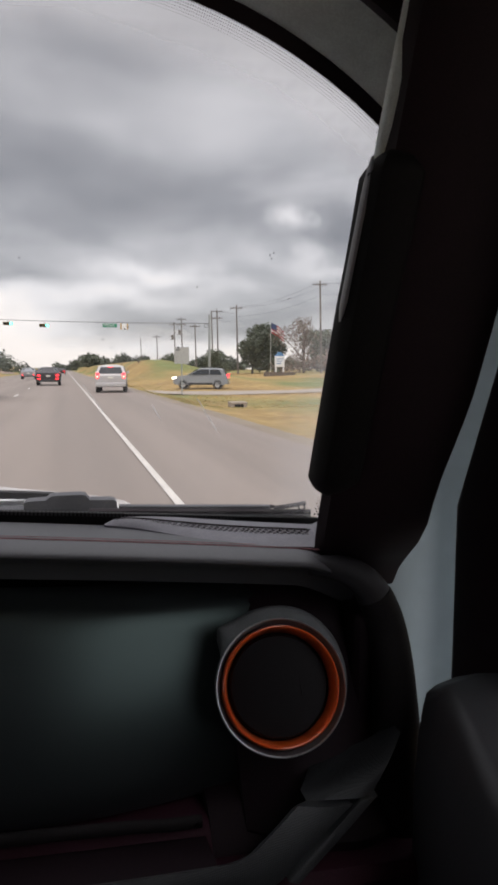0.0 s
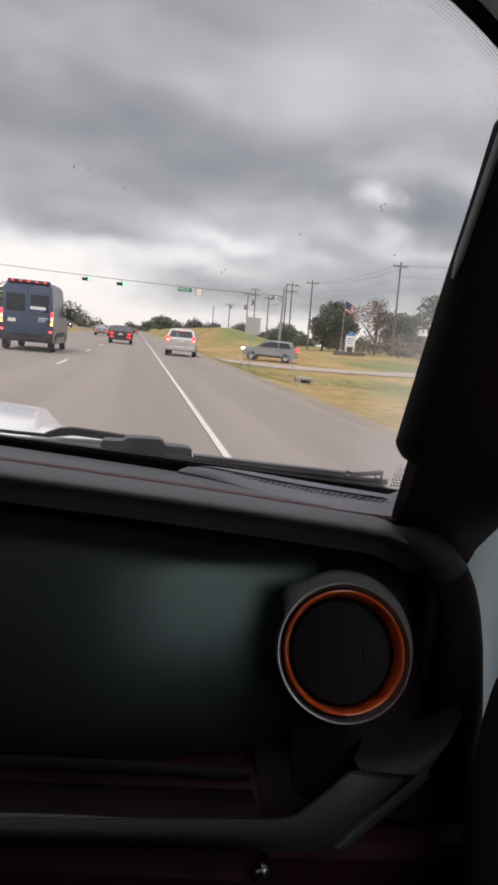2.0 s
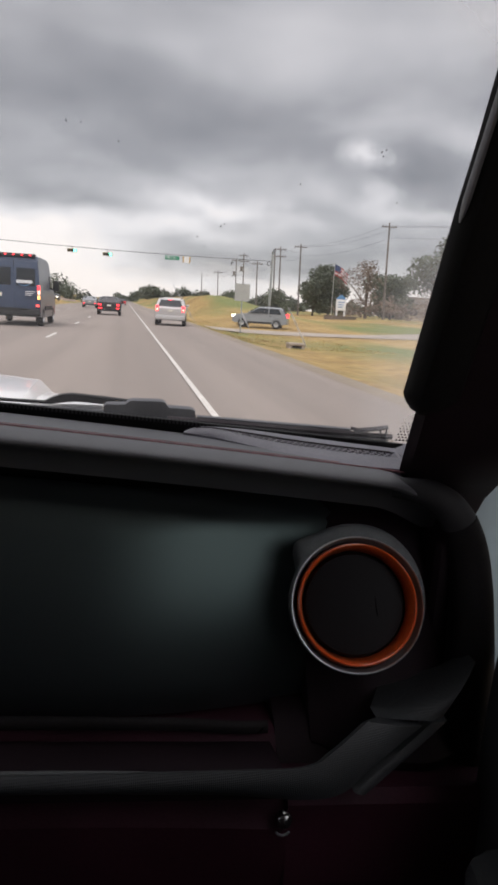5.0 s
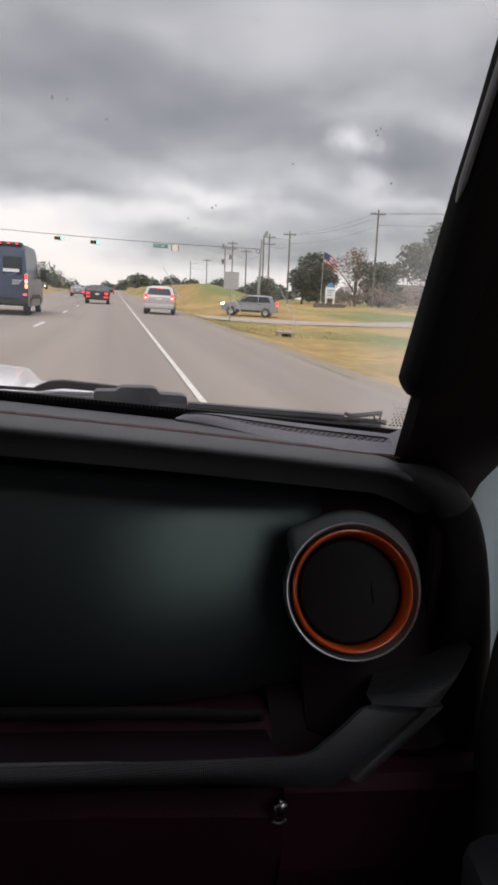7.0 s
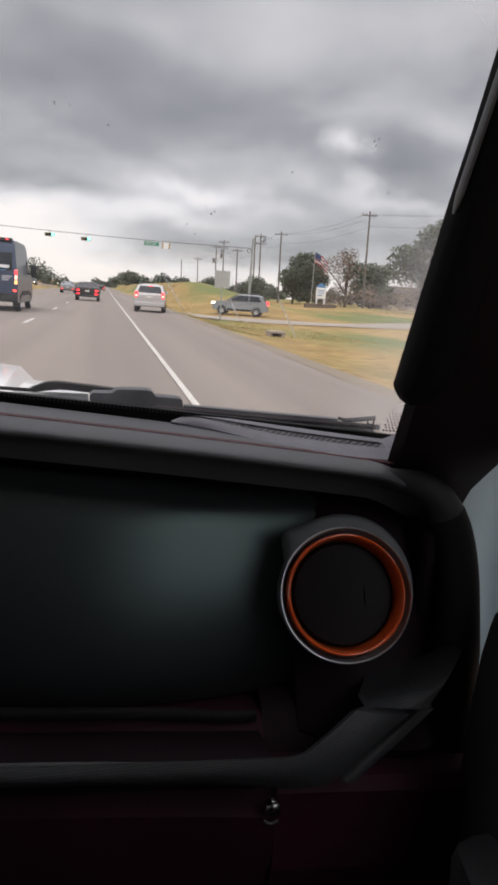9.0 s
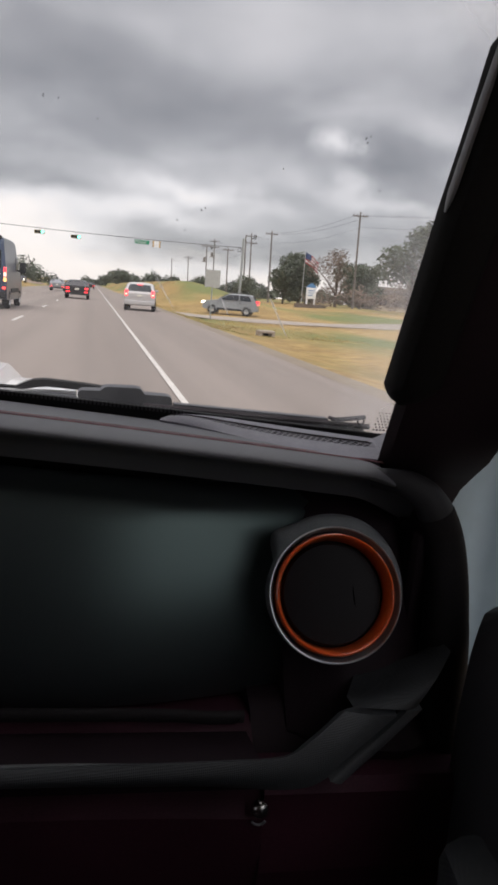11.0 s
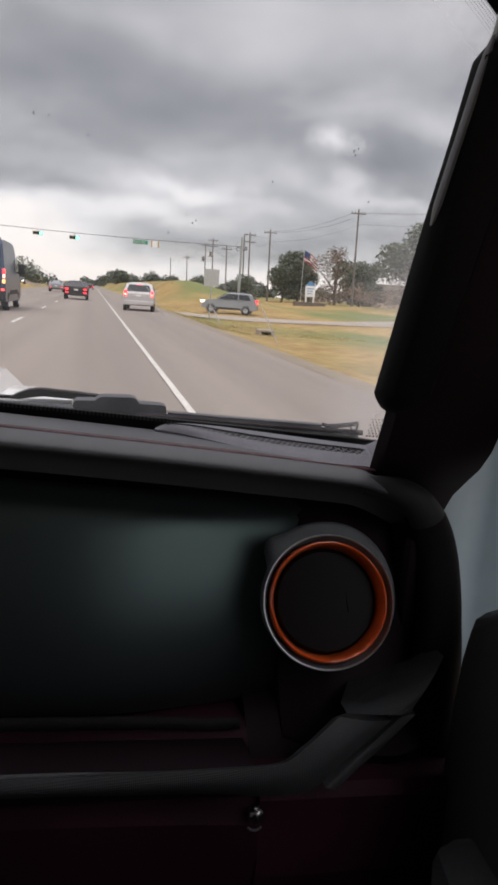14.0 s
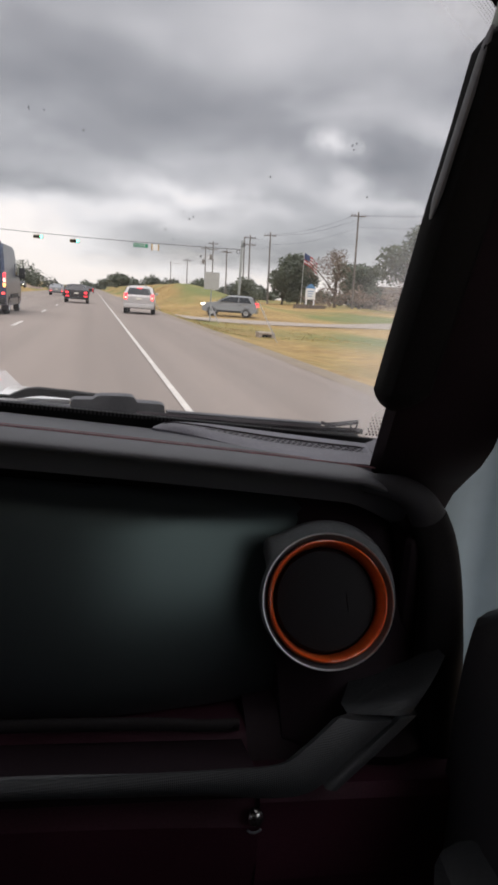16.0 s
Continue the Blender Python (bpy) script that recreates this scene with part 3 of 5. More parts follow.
part("stitching", tube(stitch, 0.0012, 6), "red_thread", dashboard, "dull red stitched seam")
part("stitching", tube([dash_at(-1.0 + 1.29 * k / 40, 0.606, 1.1474) for k in range(41)], 0.0010, 6), "red_thread", dashboard, "dull red stitched seam")
# the long passenger panel
panel_profile = [(0.60, 1.10), (0.556, 1.092)] + [(0.546, 1.084), (0.5405, 1.069), (0.5295, 1.040), (0.5200, 1.008), (0.5130, 0.975), (0.5100, 0.945), (0.5115, 0.922), (0.519, 0.910), (0.60, 0.905)]
rings = []
for k in range(52):
    x = -1.0 + 1.086 * k / 28 if k < 29 else 0.086 + 0.118 * (k - 28) / 23
    back = 0.034 * smoothstep(-0.03, 0.32, x) / smoothstep(-0.03, 0.32, 0.134) + 0.016 * smoothstep(0.165, 0.235, x) ** 1.5
    rings.append([(px, py + back, pz) for px, py, pz in (dash_at(x, y, z) for y, z in panel_profile)])
part("passenger_panel", loft(rings), "dash", dashboard, "smooth satin black passenger panel")
end_profile = [(0.60, 1.10), (0.556, 1.088)] + [(0.544, 1.076), (0.53, 1.045), (0.513, 1.0), (0.492, 0.955), (0.472, 0.92), (0.455, 0.895), (0.46, 0.87), (0.60, 0.87)]
rings = []
for k in range(17):
    x = 0.1680 + 0.147 * k / 16
    back = 0.038 + 0.024 * smoothstep(0.22, 0.165, x) + 0.022 * smoothstep(0.25, 0.31, x) ** 2
    rings.append([(px, py + back, pz) for px, py, pz in (dash_at(x, y, z) for y, z in end_profile)])
part("end_housing", loft(rings), "black", dashboard)
glove_profile = [(0.60, 0.9045), (0.522, 0.9045), (0.512, 0.899), (0.500, 0.885), (0.462, 0.866), (0.452, 0.855), (0.452, 0.82), (0.47, 0.76), (0.60, 0.74)]
part("glovebox_door", dash_sweep(glove_profile, -1.0, 0.1335), "dash_dark", dashboard, "dark glovebox lid below the panel")
LIP = [(-1.0, 0.499, 0.9715), (-0.5, 0.499, 0.9395), (-0.0974, 0.498, 0.9140), (0.042, 0.498, 0.9050), (0.092, 0.498, 0.8995), (0.126, 0.501, 0.8960)]
# a soft rounded lip, cut by a slanting joint before its short end tab
for name, u0, u1, lean in (("tray_lip", 0.0, 0.945, 0.006), ("lip_tab", 0.957, 1.0, 0.004)):
    rings = []
    for k in range(25):
        c = along(LIP, u0 + (u1 - u0) * k / 24)
        slant = lean if (k == 24 and name == "tray_lip") or (k == 0 and name == "lip_tab") else 0.0
        rings.append([c + Vector((slant * math.cos(a), 0.0045 - 0.0045 * math.sin(a), 0.0062 * math.cos(a))) for a in [math.pi * q / 8 for q in range(9)]])
    part(name, loft(rings), "ledge", dashboard, "soft dark lip above the tray")
# grained trim bar with its upturned corner: upper and lower edge
BAR_TOP = [(-1.0, 0.405, 0.984), (-0.5, 0.407, 0.957), (-0.0836, 0.408, 0.9336), (0.0133, 0.409, 0.9283), (0.0887, 0.410, 0.9244), (0.1392, 0.416, 0.9200), (0.1643, 0.426, 0.9270), (0.1832, 0.435, 0.9350), (0.1950, 0.443, 0.9385)]
BAR_LOW = [(-1.0, 0.402, 0.970), (-0.5, 0.403, 0.944), (-0.0831, 0.404, 0.9218), (0.0136, 0.405, 0.9141), (0.0785, 0.407, 0.9070), (0.1330, 0.412, 0.8945), (0.1674, 0.417, 0.8930), (0.1952, 0.426, 0.9076), (0.2471, 0.450, 0.9265)]
rings = []
for k in range(57):
    a, b = along(BAR_TOP, k / 56), along(BAR_LOW, k / 56)
    ring = [a + Vector((0, 0.014, -0.011)), a + Vector((0, 0.004, -0.0015)), a]
    ring += [a.lerp(b, w) - Vector((0, 0.0035 * math.sin(math.pi * w), 0)) for w in (0.12, 0.3, 0.5, 0.7, 0.88)]
    rings.append(ring + [b, b + Vector((0, 0.003, -0.0012)), b + Vector((0, 0.020, 0.004))])
part("trim_bar", loft(rings), "strip", dashboard, "grey grained trim bar with upturned corner", smooth=50)
# facet that carries the corner on into the end frame
low_e, up_e = [(0.2060, 0.452, 0.9350), (0.2268, 0.452, 0.9325), (0.2560, 0.456, 0.9268), (0.2700, 0.462, 0.9240)], [(0.2380, 0.505, 0.9270), (0.2608, 0.497, 0.9350), (0.2870, 0.490, 0.9470), (0.3100, 0.485, 0.9640)]
rings = []
for k in range(13):
    a, b = along(low_e, k / 12), along(up_e, k / 12)
    rings.append([a + Vector((0, 0.016, 0))] + [a.lerp(b, w) + Vector((0, -0.004 * math.sin(math.pi * w), 0.002 * math.sin(math.pi * w))) for w in (0, 0.1, 0.3, 0.5, 0.7, 0.9, 1)] + [b + Vector((0, 0.02, 0))])
part("corner_facet", loft(rings), "strip", dashboard, "dark facet joining bar and frame", smooth=50)
part("tray", loft([[(x, y, z - 0.06 * (x + 0.1)) for y, z in ((0.424, 0.900), (0.424, 0.913), (0.500, 0.898), (0.500, 0.885))] for x in (-1.0, -0.1, 0.05, 0.128)]), "black", dashboard)
part("tray_end", loft([[(x, y, z - 0.06 * (x + 0.1)) for y, z in ((0.60, 0.918), (0.535, 0.918), (0.520, 0.910), (0.505, 0.893), (0.478, 0.880), (0.60, 0.870))] for x in (0.1345, 0.16, 0.19, 0.215)]), "black", dashboard)


rings = []
for k in range(13):
    a, b = along([(0.1815, 0.425, 0.8875), (0.2200, 0.440, 0.9065), (0.2600, 0.457, 0.9250)], k / 12), along([(0.1915, 0.426, 0.8830), (0.2325, 0.442, 0.9025), (0.2770, 0.463, 0.9212)], k / 12)
    rings.append([a + Vector((0, 0.012, 0)), a, a.lerp(b, 0.3) - Vector((0, 0.0012, 0)), a.lerp(b, 0.7) - Vector((0, 0.0010, 0)), b, b + Vector((0, 0.012, 0.002))])
part("corner_edge", loft(rings), "strip", dashboard, "narrow lower band along the corner groove", smooth=60)
part("corner_groove", loft([[along([(0.166, 0.436, 0.888), (0.212, 0.448, 0.909), (0.250, 0.462, 0.925)], k / 6) + Vector(o) for o in ((-0.012, 0, 0.006), (0.016, 0, -0.006), (0.016, 0.012, -0.006), (-0.012, 0.012, 0.006))] for k in range(7)]), "rubber", dashboard)
knee = [(0.62, 0.88), (0.454, 0.886), (0.447, 0.875), (0.445, 0.80), (0.47, 0.70), (0.62, 0.66)]
part("knee_panel", loft([[(x, y, z - 0.06 * (x + 0.1)) for y, z in knee] for x in (0.1345, 0.20, 0.26, 0.345)]), "dash_dark", dashboard, smooth=0)
bolt_m = Matrix.Translation((0.1297, 0.4395, 0.8535)) @ Matrix.Rotation(radians(78), 4, "X")
part("bolt", lathe([(0.0, 0.004), (0.0035, 0.0038), (0.0062, 0.002), (0.0072, 0.0), (0.0072, -0.004)], 20, bolt_m), "steel", dashboard, "round polished fastener")
part("bolt_seat", tube([(0.1235, 0.4405, 0.8420), (0.1260, 0.4405, 0.8395), (0.1297, 0.4405, 0.8385), (0.1330, 0.4405, 0.8395), (0.1350, 0.4405, 0.8415)], 0.0011, 6), "bezel", dashboard)

# ---- air vent ----
vent = empty("air_vent", "round dash air vent with bright orange ring", "air vent", (0.198, 0.5035, 1.0155))
v_up = Vector((0.012, 0.040, 0.093)).normalized()
v_right = Vector((0.045, -0.0058, 0.001)).normalized()
v_n = v_right.cross(v_up).normalized()
v_right = v_up.cross(v_n).normalized()
VENT = Matrix.Translation((0.1995, 0.5030, 1.0140)) @ Matrix((v_right, v_up, v_n)).transposed().to_4x4() @ Matrix.Scale(1.03, 4)
surround = []
for r, h, crest in ((0.0475, -0.03, 0), (0.0545, -0.004, 0), (0.0562, -0.001, 0), (0.0568, 0.001, 0), (0.0582, 0.0003, 0), (0.0585, -0.0010, 0.35), (0.0585, -0.0035, 0.7), (0.0582, -0.0080, 0.95), (0.0576, -0.016, 1.0), (0.0555, -0.045, 1.0)):
    ring = []
    for k in range(72):
        # a broad crest over the top that starts sharply beside the panel and runs out down the far side
        turn = k if k < 54 else k - 72
        bulge = 0.0122 * crest * smoothstep(31.5, 27.5, turn) * smoothstep(-4, 17, turn) + 0.005 * crest * math.exp(-((turn - 28) / 1.8) ** 2)
        ring.append(VENT @ Vector(((r + bulge) * math.cos(math.pi * k / 36), (r + bulge) * math.sin(math.pi * k / 36), h)))
    surround.append(ring)
part("housing", loft(surround, True, False), "bezel", vent, "grey moulded surround")
part("trim_ring", lathe([(0.0562, 0.0004), (0.0566, 0.0016), (0.0574, 0.0018), (0.0579, 0.0007)], 72, VENT), "silver", vent, "thin satin silver edge")
part("orange_ring", lathe([(0.0456, -0.027), (0.0464, -0.016), (0.0473, -0.007), (0.0482, -0.002), (0.0492, 0.0014), (0.0504, 0.0024), (0.0515, 0.0016), (0.0523, -0.001), (0.0528, -0.006)], 96, VENT), "orange", vent, "bright orange metallic ring")
part("barrel", lathe([(0.0, -0.0120), (0.030, -0.0123), (0.0430, -0.0130), (0.0444, -0.0150), (0.0449, -0.0190), (0.0455, -0.0190), (0.0460, -0.0180), (0.0463, -0.0250)], 48, VENT), "flap", vent, "closed black round flap")
part("thumb_tab", tube([VENT @ Vector(p) for p in ((0.0180, 0.008, -0.0120), (0.0188, 0.0, -0.0117), (0.0212, -0.008, -0.0120))], 0.0005, 6), "flap", vent)

# ---- defroster grille on the dash top ----
defroster = empty("defroster_grille", "grey plastic defroster outlet with fine black mesh", "air vent", (0.16, 0.64, 1.14))


NEAR = [(0.054, 0.682, 1.1310), (0.0865, 0.666, 1.1290), (0.129, 0.632, 1.1262), (0.170, 0.602, 1.1230), (0.2125, 0.584, 1.1215), (0.268, 0.582, 1.1180)]
FAR = [(0.056, 0.686, 1.1315), (0.074, 0.690, 1.1362), (0.116, 0.686, 1.1358), (0.172, 0.672, 1.1325), (0.220, 0.660, 1.1296), (0.278, 0.645, 1.1266)]


def grille_pt(u, w, sink=0.0):
    """u along the outlet, w across it from the cabin side to the glass."""
    p = along(NEAR, u).lerp(along(FAR, u), w)
    return Vector((p.x, p.y, p.z + 0.0022 * math.sin(w * math.pi) * min(1, u * 5) - sink))


def slot_w(u):
    """The slot runs from the far rim at the tip to the middle of the outlet."""
    lo = 0.42 + 0.36 * smoothstep(0.45, 0.10, u)
    return lo, lo + 0.28 - 0.12 * smoothstep(0.35, 0.12, u)


rings = []
for k in range(49):
    u = k / 48
    w0, w1 = slot_w(u)
    deep = 0.006 * smoothstep(0.13, 0.17, u) * smoothstep(0.975, 0.945, u)
    rings.append([grille_pt(u, 0, 0.012)] + [grille_pt(u, w) for w in (0, w0 * 0.3, w0 * 0.7, w0)] + [grille_pt(u, w0 + 0.01, deep), grille_pt(u, w1 - 0.01, deep)] + [grille_pt(u, w) for w in (w1, (w1 + 1) / 2, 1)] + [grille_pt(u, 1, 0.014)])
part("frame", loft(rings), "grille", defroster, "grey curved outlet frame")
bars = []
cells = 34
for k in range(cells):
    u0, u1 = 0.15 + 0.81 * k / cells, 0.15 + 0.81 * (k + 1) / cells
    (a0, a1), (b0, b1) = slot_w(u0), slot_w(u1)
    am, bm_ = (a0 + a1) / 2, (b0 + b1) / 2
    bars += [tube([grille_pt(u0, a0, 0.0016), grille_pt(u1, bm_, 0.0016)], 0.00068, 5), tube([grille_pt(u0, am, 0.0016), grille_pt(u1, b0, 0.0016)], 0.00068, 5)]
    bars += [tube([grille_pt(u0, am, 0.0016), grille_pt(u1, b1, 0.0012)], 0.00068, 5), tube([grille_pt(u0, a1, 0.0012), grille_pt(u1, bm_, 0.0016)], 0.00068, 5)]
part("mesh", join(*bars), "mesh", defroster, "fine crossed mesh")
part("slot", loft([[grille_pt(u, slot_w(u)[0] + 0.012, 0.0045), grille_pt(u, slot_w(u)[1] - 0.05, 0.0045), grille_pt(u, slot_w(u)[1] - 0.016, -0.0002), grille_pt(u, slot_w(u)[1] + 0.006, -0.0004), grille_pt(u, slot_w(u)[1] + 0.006, 0.007), grille_pt(u, slot_w(u)[0] + 0.012, 0.007)] for u in [0.15 + 0.81 * k / 30 for k in range(31)]]), "black", defroster)
end_ring = []
for k in range(9):
    t = k / 8
    a, b = grille_pt(1.0, 0.0), grille_pt(1.0, 1.0)
    shift_ = Vector((0.030 * t, -0.004 * t, 0.010 * t + 0.012 * t * t))
    end_ring.append([a + shift_ - Vector((0, 0, 0.02)), a + shift_, a.lerp(b, 0.5) + shift_ + Vector((0, 0, 0.003)), b + shift_, b + shift_ - Vector((0, 0, 0.02))])
part("end_piece", loft(end_ring), "grille", defroster)

# ---- windshield ----
SLOPE = 0.50


def glass_pt(x, z, off=0.0):
    """A point on the raked, slightly bowed windshield; off: towards the cabin."""
    return Vector((x, 0.742 - SLOPE * (z - 1.125) - 0.10 * (x + 0.35) ** 2 - off, z))


SPECKS = ((0.127, 1.318, 0.0021), (0.075, 1.337, 0.0009), (0.078, 1.339, 0.0007), (0.062, 1.319, 0.0009), (0.054, 1.327, 0.001), (0.089, 1.306, 0.0012), (-0.062, 1.408, 0.0013), (-0.05, 1.408, 0.0008), (0.141, 1.376, 0.0007), (0.231, 1.367, 0.0008), (0.207, 1.405, 0.001), (0.21, 1.407, 0.0008), (0.209, 1.402, 0.0007), (-0.019, 1.397, 0.0007), (0.069, 1.343, 0.0006), (0.095, 1.47, 0.0006), (0.038, 1.44, 0.0005))
STREAKS = (((0.035, 1.283), (0.061, 1.245), 0.0011), ((0.104, 1.262), (0.115, 1.244), 0.0009), ((0.15, 1.269), (0.178, 1.227), 0.001))
windshield = empty("window_1", "raked windshield of clear glass, dusty and streaked", "window", (0, 0.74, 1.12), kind="structure")
xs_g = [-1.05 + 1.40 * k / 28 for k in range(29)]
EDGE_R, EDGE_Z = 0.52, 1.0737


def edge_distance(x, z):
    """How far inside the upper outline of the clear glass a point lies."""
    return EDGE_R - math.hypot(max(0.0, x), z - EDGE_Z)


xs_f = [-1.05 + 1.40 * k / 112 for k in range(113)]
zs_f = [1.118 + 0.56 * k / 56 for k in range(57)]
bm = bmesh.new()
grid = [[bm.verts.new(glass_pt(x, z)) for x in xs_f] for z in zs_f]
for r0, r1 in zip(grid, grid[1:]):
    for i in range(len(xs_f) - 1):
        bm.faces.new((r0[i], r0[i + 1], r1[i + 1], r1[i]))
pane = part("pane", bm, "glass", windshield, "clear laminated glass with an unwiped dusty margin", smooth=180)
pane.visible_shadow = False
film = pane.data.attributes.new("film", "FLOAT", "POINT")
for i, v in enumerate(pane.data.vertices):
    wob = 0.012 * noise.noise((v.co.x * 6, v.co.z * 6, 0))
    unwiped = 0.75 * smoothstep(0.225, 0.30, v.co.x + 2 * wob) * smoothstep(1.40, 1.30, v.co.z)
    film.data[i].value = max(unwiped, smoothstep(0.046, 0.014, edge_distance(v.co.x, v.co.z) + wob))



def edge_curve(inset, n=40):
    """Upper outline of the clear glass, from the far left round towards the pillar."""
    r = EDGE_R - inset
    pts = [(-1.0 + k / 14, EDGE_Z + r) for k in range(14)]
    for k in range(n + 1):
        a = radians(48 * k / n)
        pts.append((r * math.sin(a), EDGE_Z + r * math.cos(a)))
    return pts


def band(i0, i1, o0, o1):
    a, b = edge_curve(i0), edge_curve(i1)
    return loft([[glass_pt(*p, o0), glass_pt(*q, o1)] for p, q in zip(a, b)], False, False)


part("frit", band(0.0, -0.020, 0.002, 0.002), "black", windshield, "black ceramic edge band")
dots = bmesh.new()
for row in range(6):
    for p in edge_curve(0.0003 + 0.0019 * row, 220)[14 + row % 2:]:
        c = glass_pt(*p, 0.0015)
        s_ = 0.00054 - 0.00005 * row
        vs = [dots.verts.new(c + Vector((s_ * math.cos(k * math.pi / 3), -SLOPE * s_ * math.sin(k * math.pi / 3), s_ * math.sin(k * math.pi / 3)))) for k in range(6)]
        dots.faces.new(vs)
for row in range(7):
    for col in range(6, 12):
        c = glass_pt(0.278 + 0.0040 * col + 0.0020 * (row % 2), 1.126 + 0.0036 * row, 0.0015)
        s_ = 0.00120 - 0.00010 * row + 0.00003 * col
        vs = [dots.verts.new(c + Vector((s_ * math.cos(k * math.pi / 3), -SLOPE * s_ * math.sin(k * math.pi / 3), s_ * math.sin(k * math.pi / 3)))) for k in range(6)]
        dots.faces.new(vs)
part("frit_dots", dots, "black", windshield, smooth=0)
part("lower_seal", loft([[glass_pt(x, 1.118, -0.004), glass_pt(x, 1.1485 - 0.065 * (x + 0.1), 0.002), glass_pt(x, 1.1485 - 0.065 * (x + 0.1), 0.014), glass_pt(x, 1.118, 0.02)] for x in xs_g]), "rubber", windshield, "ribbed black rubber seal")
ribs = []
for k in range(150):
    x = -0.30 + 0.62 * k / 149
    c = glass_pt(x, 1.149 - 0.065 * (x + 0.1), 0.011)
    ribs.append(slab(c.x - 0.0011, c.x + 0.0011, c.y - 0.003, c.y + 0.003, c.z - 0.004, c.z + 0.0003))
part("seal_ribs", join(*ribs), "rib", windshield, smooth=0)
header = empty("trim_header", "grey lined windshield header with a dark seam", "trim", (0, 0.5, 1.6), kind="structure")
hd = []
for (p, q, r_) in zip(edge_curve(-0.011), edge_curve(-0.016), edge_curve(-0.030)):
    hd.append([glass_pt(*p, 0.003), glass_pt(*p, 0.010), glass_pt(*q, 0.028), glass_pt(*r_, 0.052), glass_pt(*r_, 0.0), glass_pt(*p, -0.002)])
part("liner", loft(hd), "lining", header)
part("seam", tube([glass_pt(0.2365, 1.554, 0.013), glass_pt(0.240, 1.566, 0.021), glass_pt(0.246, 1.584, 0.046)], 0.0022, 6), "black", header)
upper_hd = []
for (p, q) in zip(edge_curve(-0.028), edge_curve(-0.12)):
    upper_hd.append([glass_pt(*p, 0.050), glass_pt(*p, 0.058), glass_pt(*q, 0.085), glass_pt(*q, 0.040)])
part("upper_edge", loft(upper_hd), "black", header, "dark edge of the roof lining")
rnd = random.Random(5)
dirt = bmesh.new()
for x, z, r0 in SPECKS:
    n = 7
    vs = [dirt.verts.new(glass_pt(x + r0 * rnd.uniform(0.5, 1.3) * math.cos(i * 2 * math.pi / n), z + r0 * rnd.uniform(0.5, 1.6) * math.sin(i * 2 * math.pi / n), 0.001)) for i in range(n)]
    dirt.faces.new(vs)
tagged(part("dirt_specks", dirt, "speck", smooth=0), "small dried dirt specks on the windshield", "dirt", kind="stuff")
smear = bmesh.new()
for (x0, z0), (x1, z1), w in STREAKS:
    a, b = Vector((x0, z0)), Vector((x1, z1))
    side = Vector((b.y - a.y, a.x - b.x)).normalized()
    prev = None
    for k in range(9):
        c = a.lerp(b, k / 8)
        ww = w * math.sin(math.pi * (0.12 + 0.8 * k / 8)) * rnd.uniform(0.7, 1.2)
        pair = (smear.verts.new(glass_pt(c.x - side.x * ww, c.y - side.y * ww, 0.0008)), smear.verts.new(glass_pt(c.x + side.x * ww, c.y + side.y * ww, 0.0008)))
        if prev:
            smear.faces.new((prev[0], prev[1], pair[1], pair[0]))
        prev = pair
streaks = tagged(part("water_streaks", smear, "smear", smooth=0), "faint pale dried streaks on the windshield", "dirt", kind="stuff")
streaks.visible_shadow = False

# ---- wiper, cowl and hood outside the glass ----
hood = empty("car_hood", "white painted engine hood of the vehicle", "hood", (-0.4, 1.4, 1.05))
rings = []
for k in range(13):
    y = 0.90 + 1.0 * k / 12
    half = 0.665 - 0.08 * k / 12
    rings.append([(-0.76 - half, y, 0.86)] + [(-0.76 + half * s_, y, 1.108 - 0.05 * (k / 12) ** 2 - 0.028 * abs(s_) ** 3 + (0.0 if abs(s_) < 0.98 else -0.05)) for s_ in [-1 + 2 * i / 20 for i in range(21)]] + [(-0.76 + half, y, 0.86)])
part("hood_panel", loft(rings), "hood", hood)
part("hood_corner", slab(-0.108, -0.034, 0.845, 0.90, 1.10, 1.1330, 0.003, 2), "hood", hood)
shoulder = []
for y, dz_ in ((0.90, 0.012), (1.00, 0.008), (1.10, 0.0), (1.20, -0.03), (1.50, -0.16)):
    shoulder.append([(-0.13, y, 0.90)] + [(x, y, z + dz_) for x, z in ((-0.13, 1.112), (-0.089, 1.1090), (0.026, 1.0925), (0.081, 1.0845), (0.110, 1.0760), (0.128, 1.0660), (0.138, 1.045))] + [(0.140, y, 0.90)])
part("hood_shoulder", loft(shoulder), "hood", hood)
cowl = empty("cowl_panel", "dark grey plastic cowl below the windshield", "cowl", (0, 0.85, 1.1))
part("cowl_tray", loft([[(x, 0.735, 1.10 - 0.036 * (x + 0.1)), (x, 0.80, 1.1255 - 0.036 * (x + 0.1)), (x, 0.90, 1.105 - 0.036 * (x + 0.1)), (x, 0.90, 1.05), (x, 0.735, 1.05)] for x in [-1.0, -0.5, -0.1, 0.1, 0.25, 0.33]]), "rubber", cowl)


def plate_y(outline, y0, y1):
    """An (x, z) outline made thick along y."""
    return loft([[(x, y0, z) for x, z in outline], [(x, (y0 + y1) / 2, z + 0.0008) for x, z in outline], [(x, y1, z) for x, z in outline]])


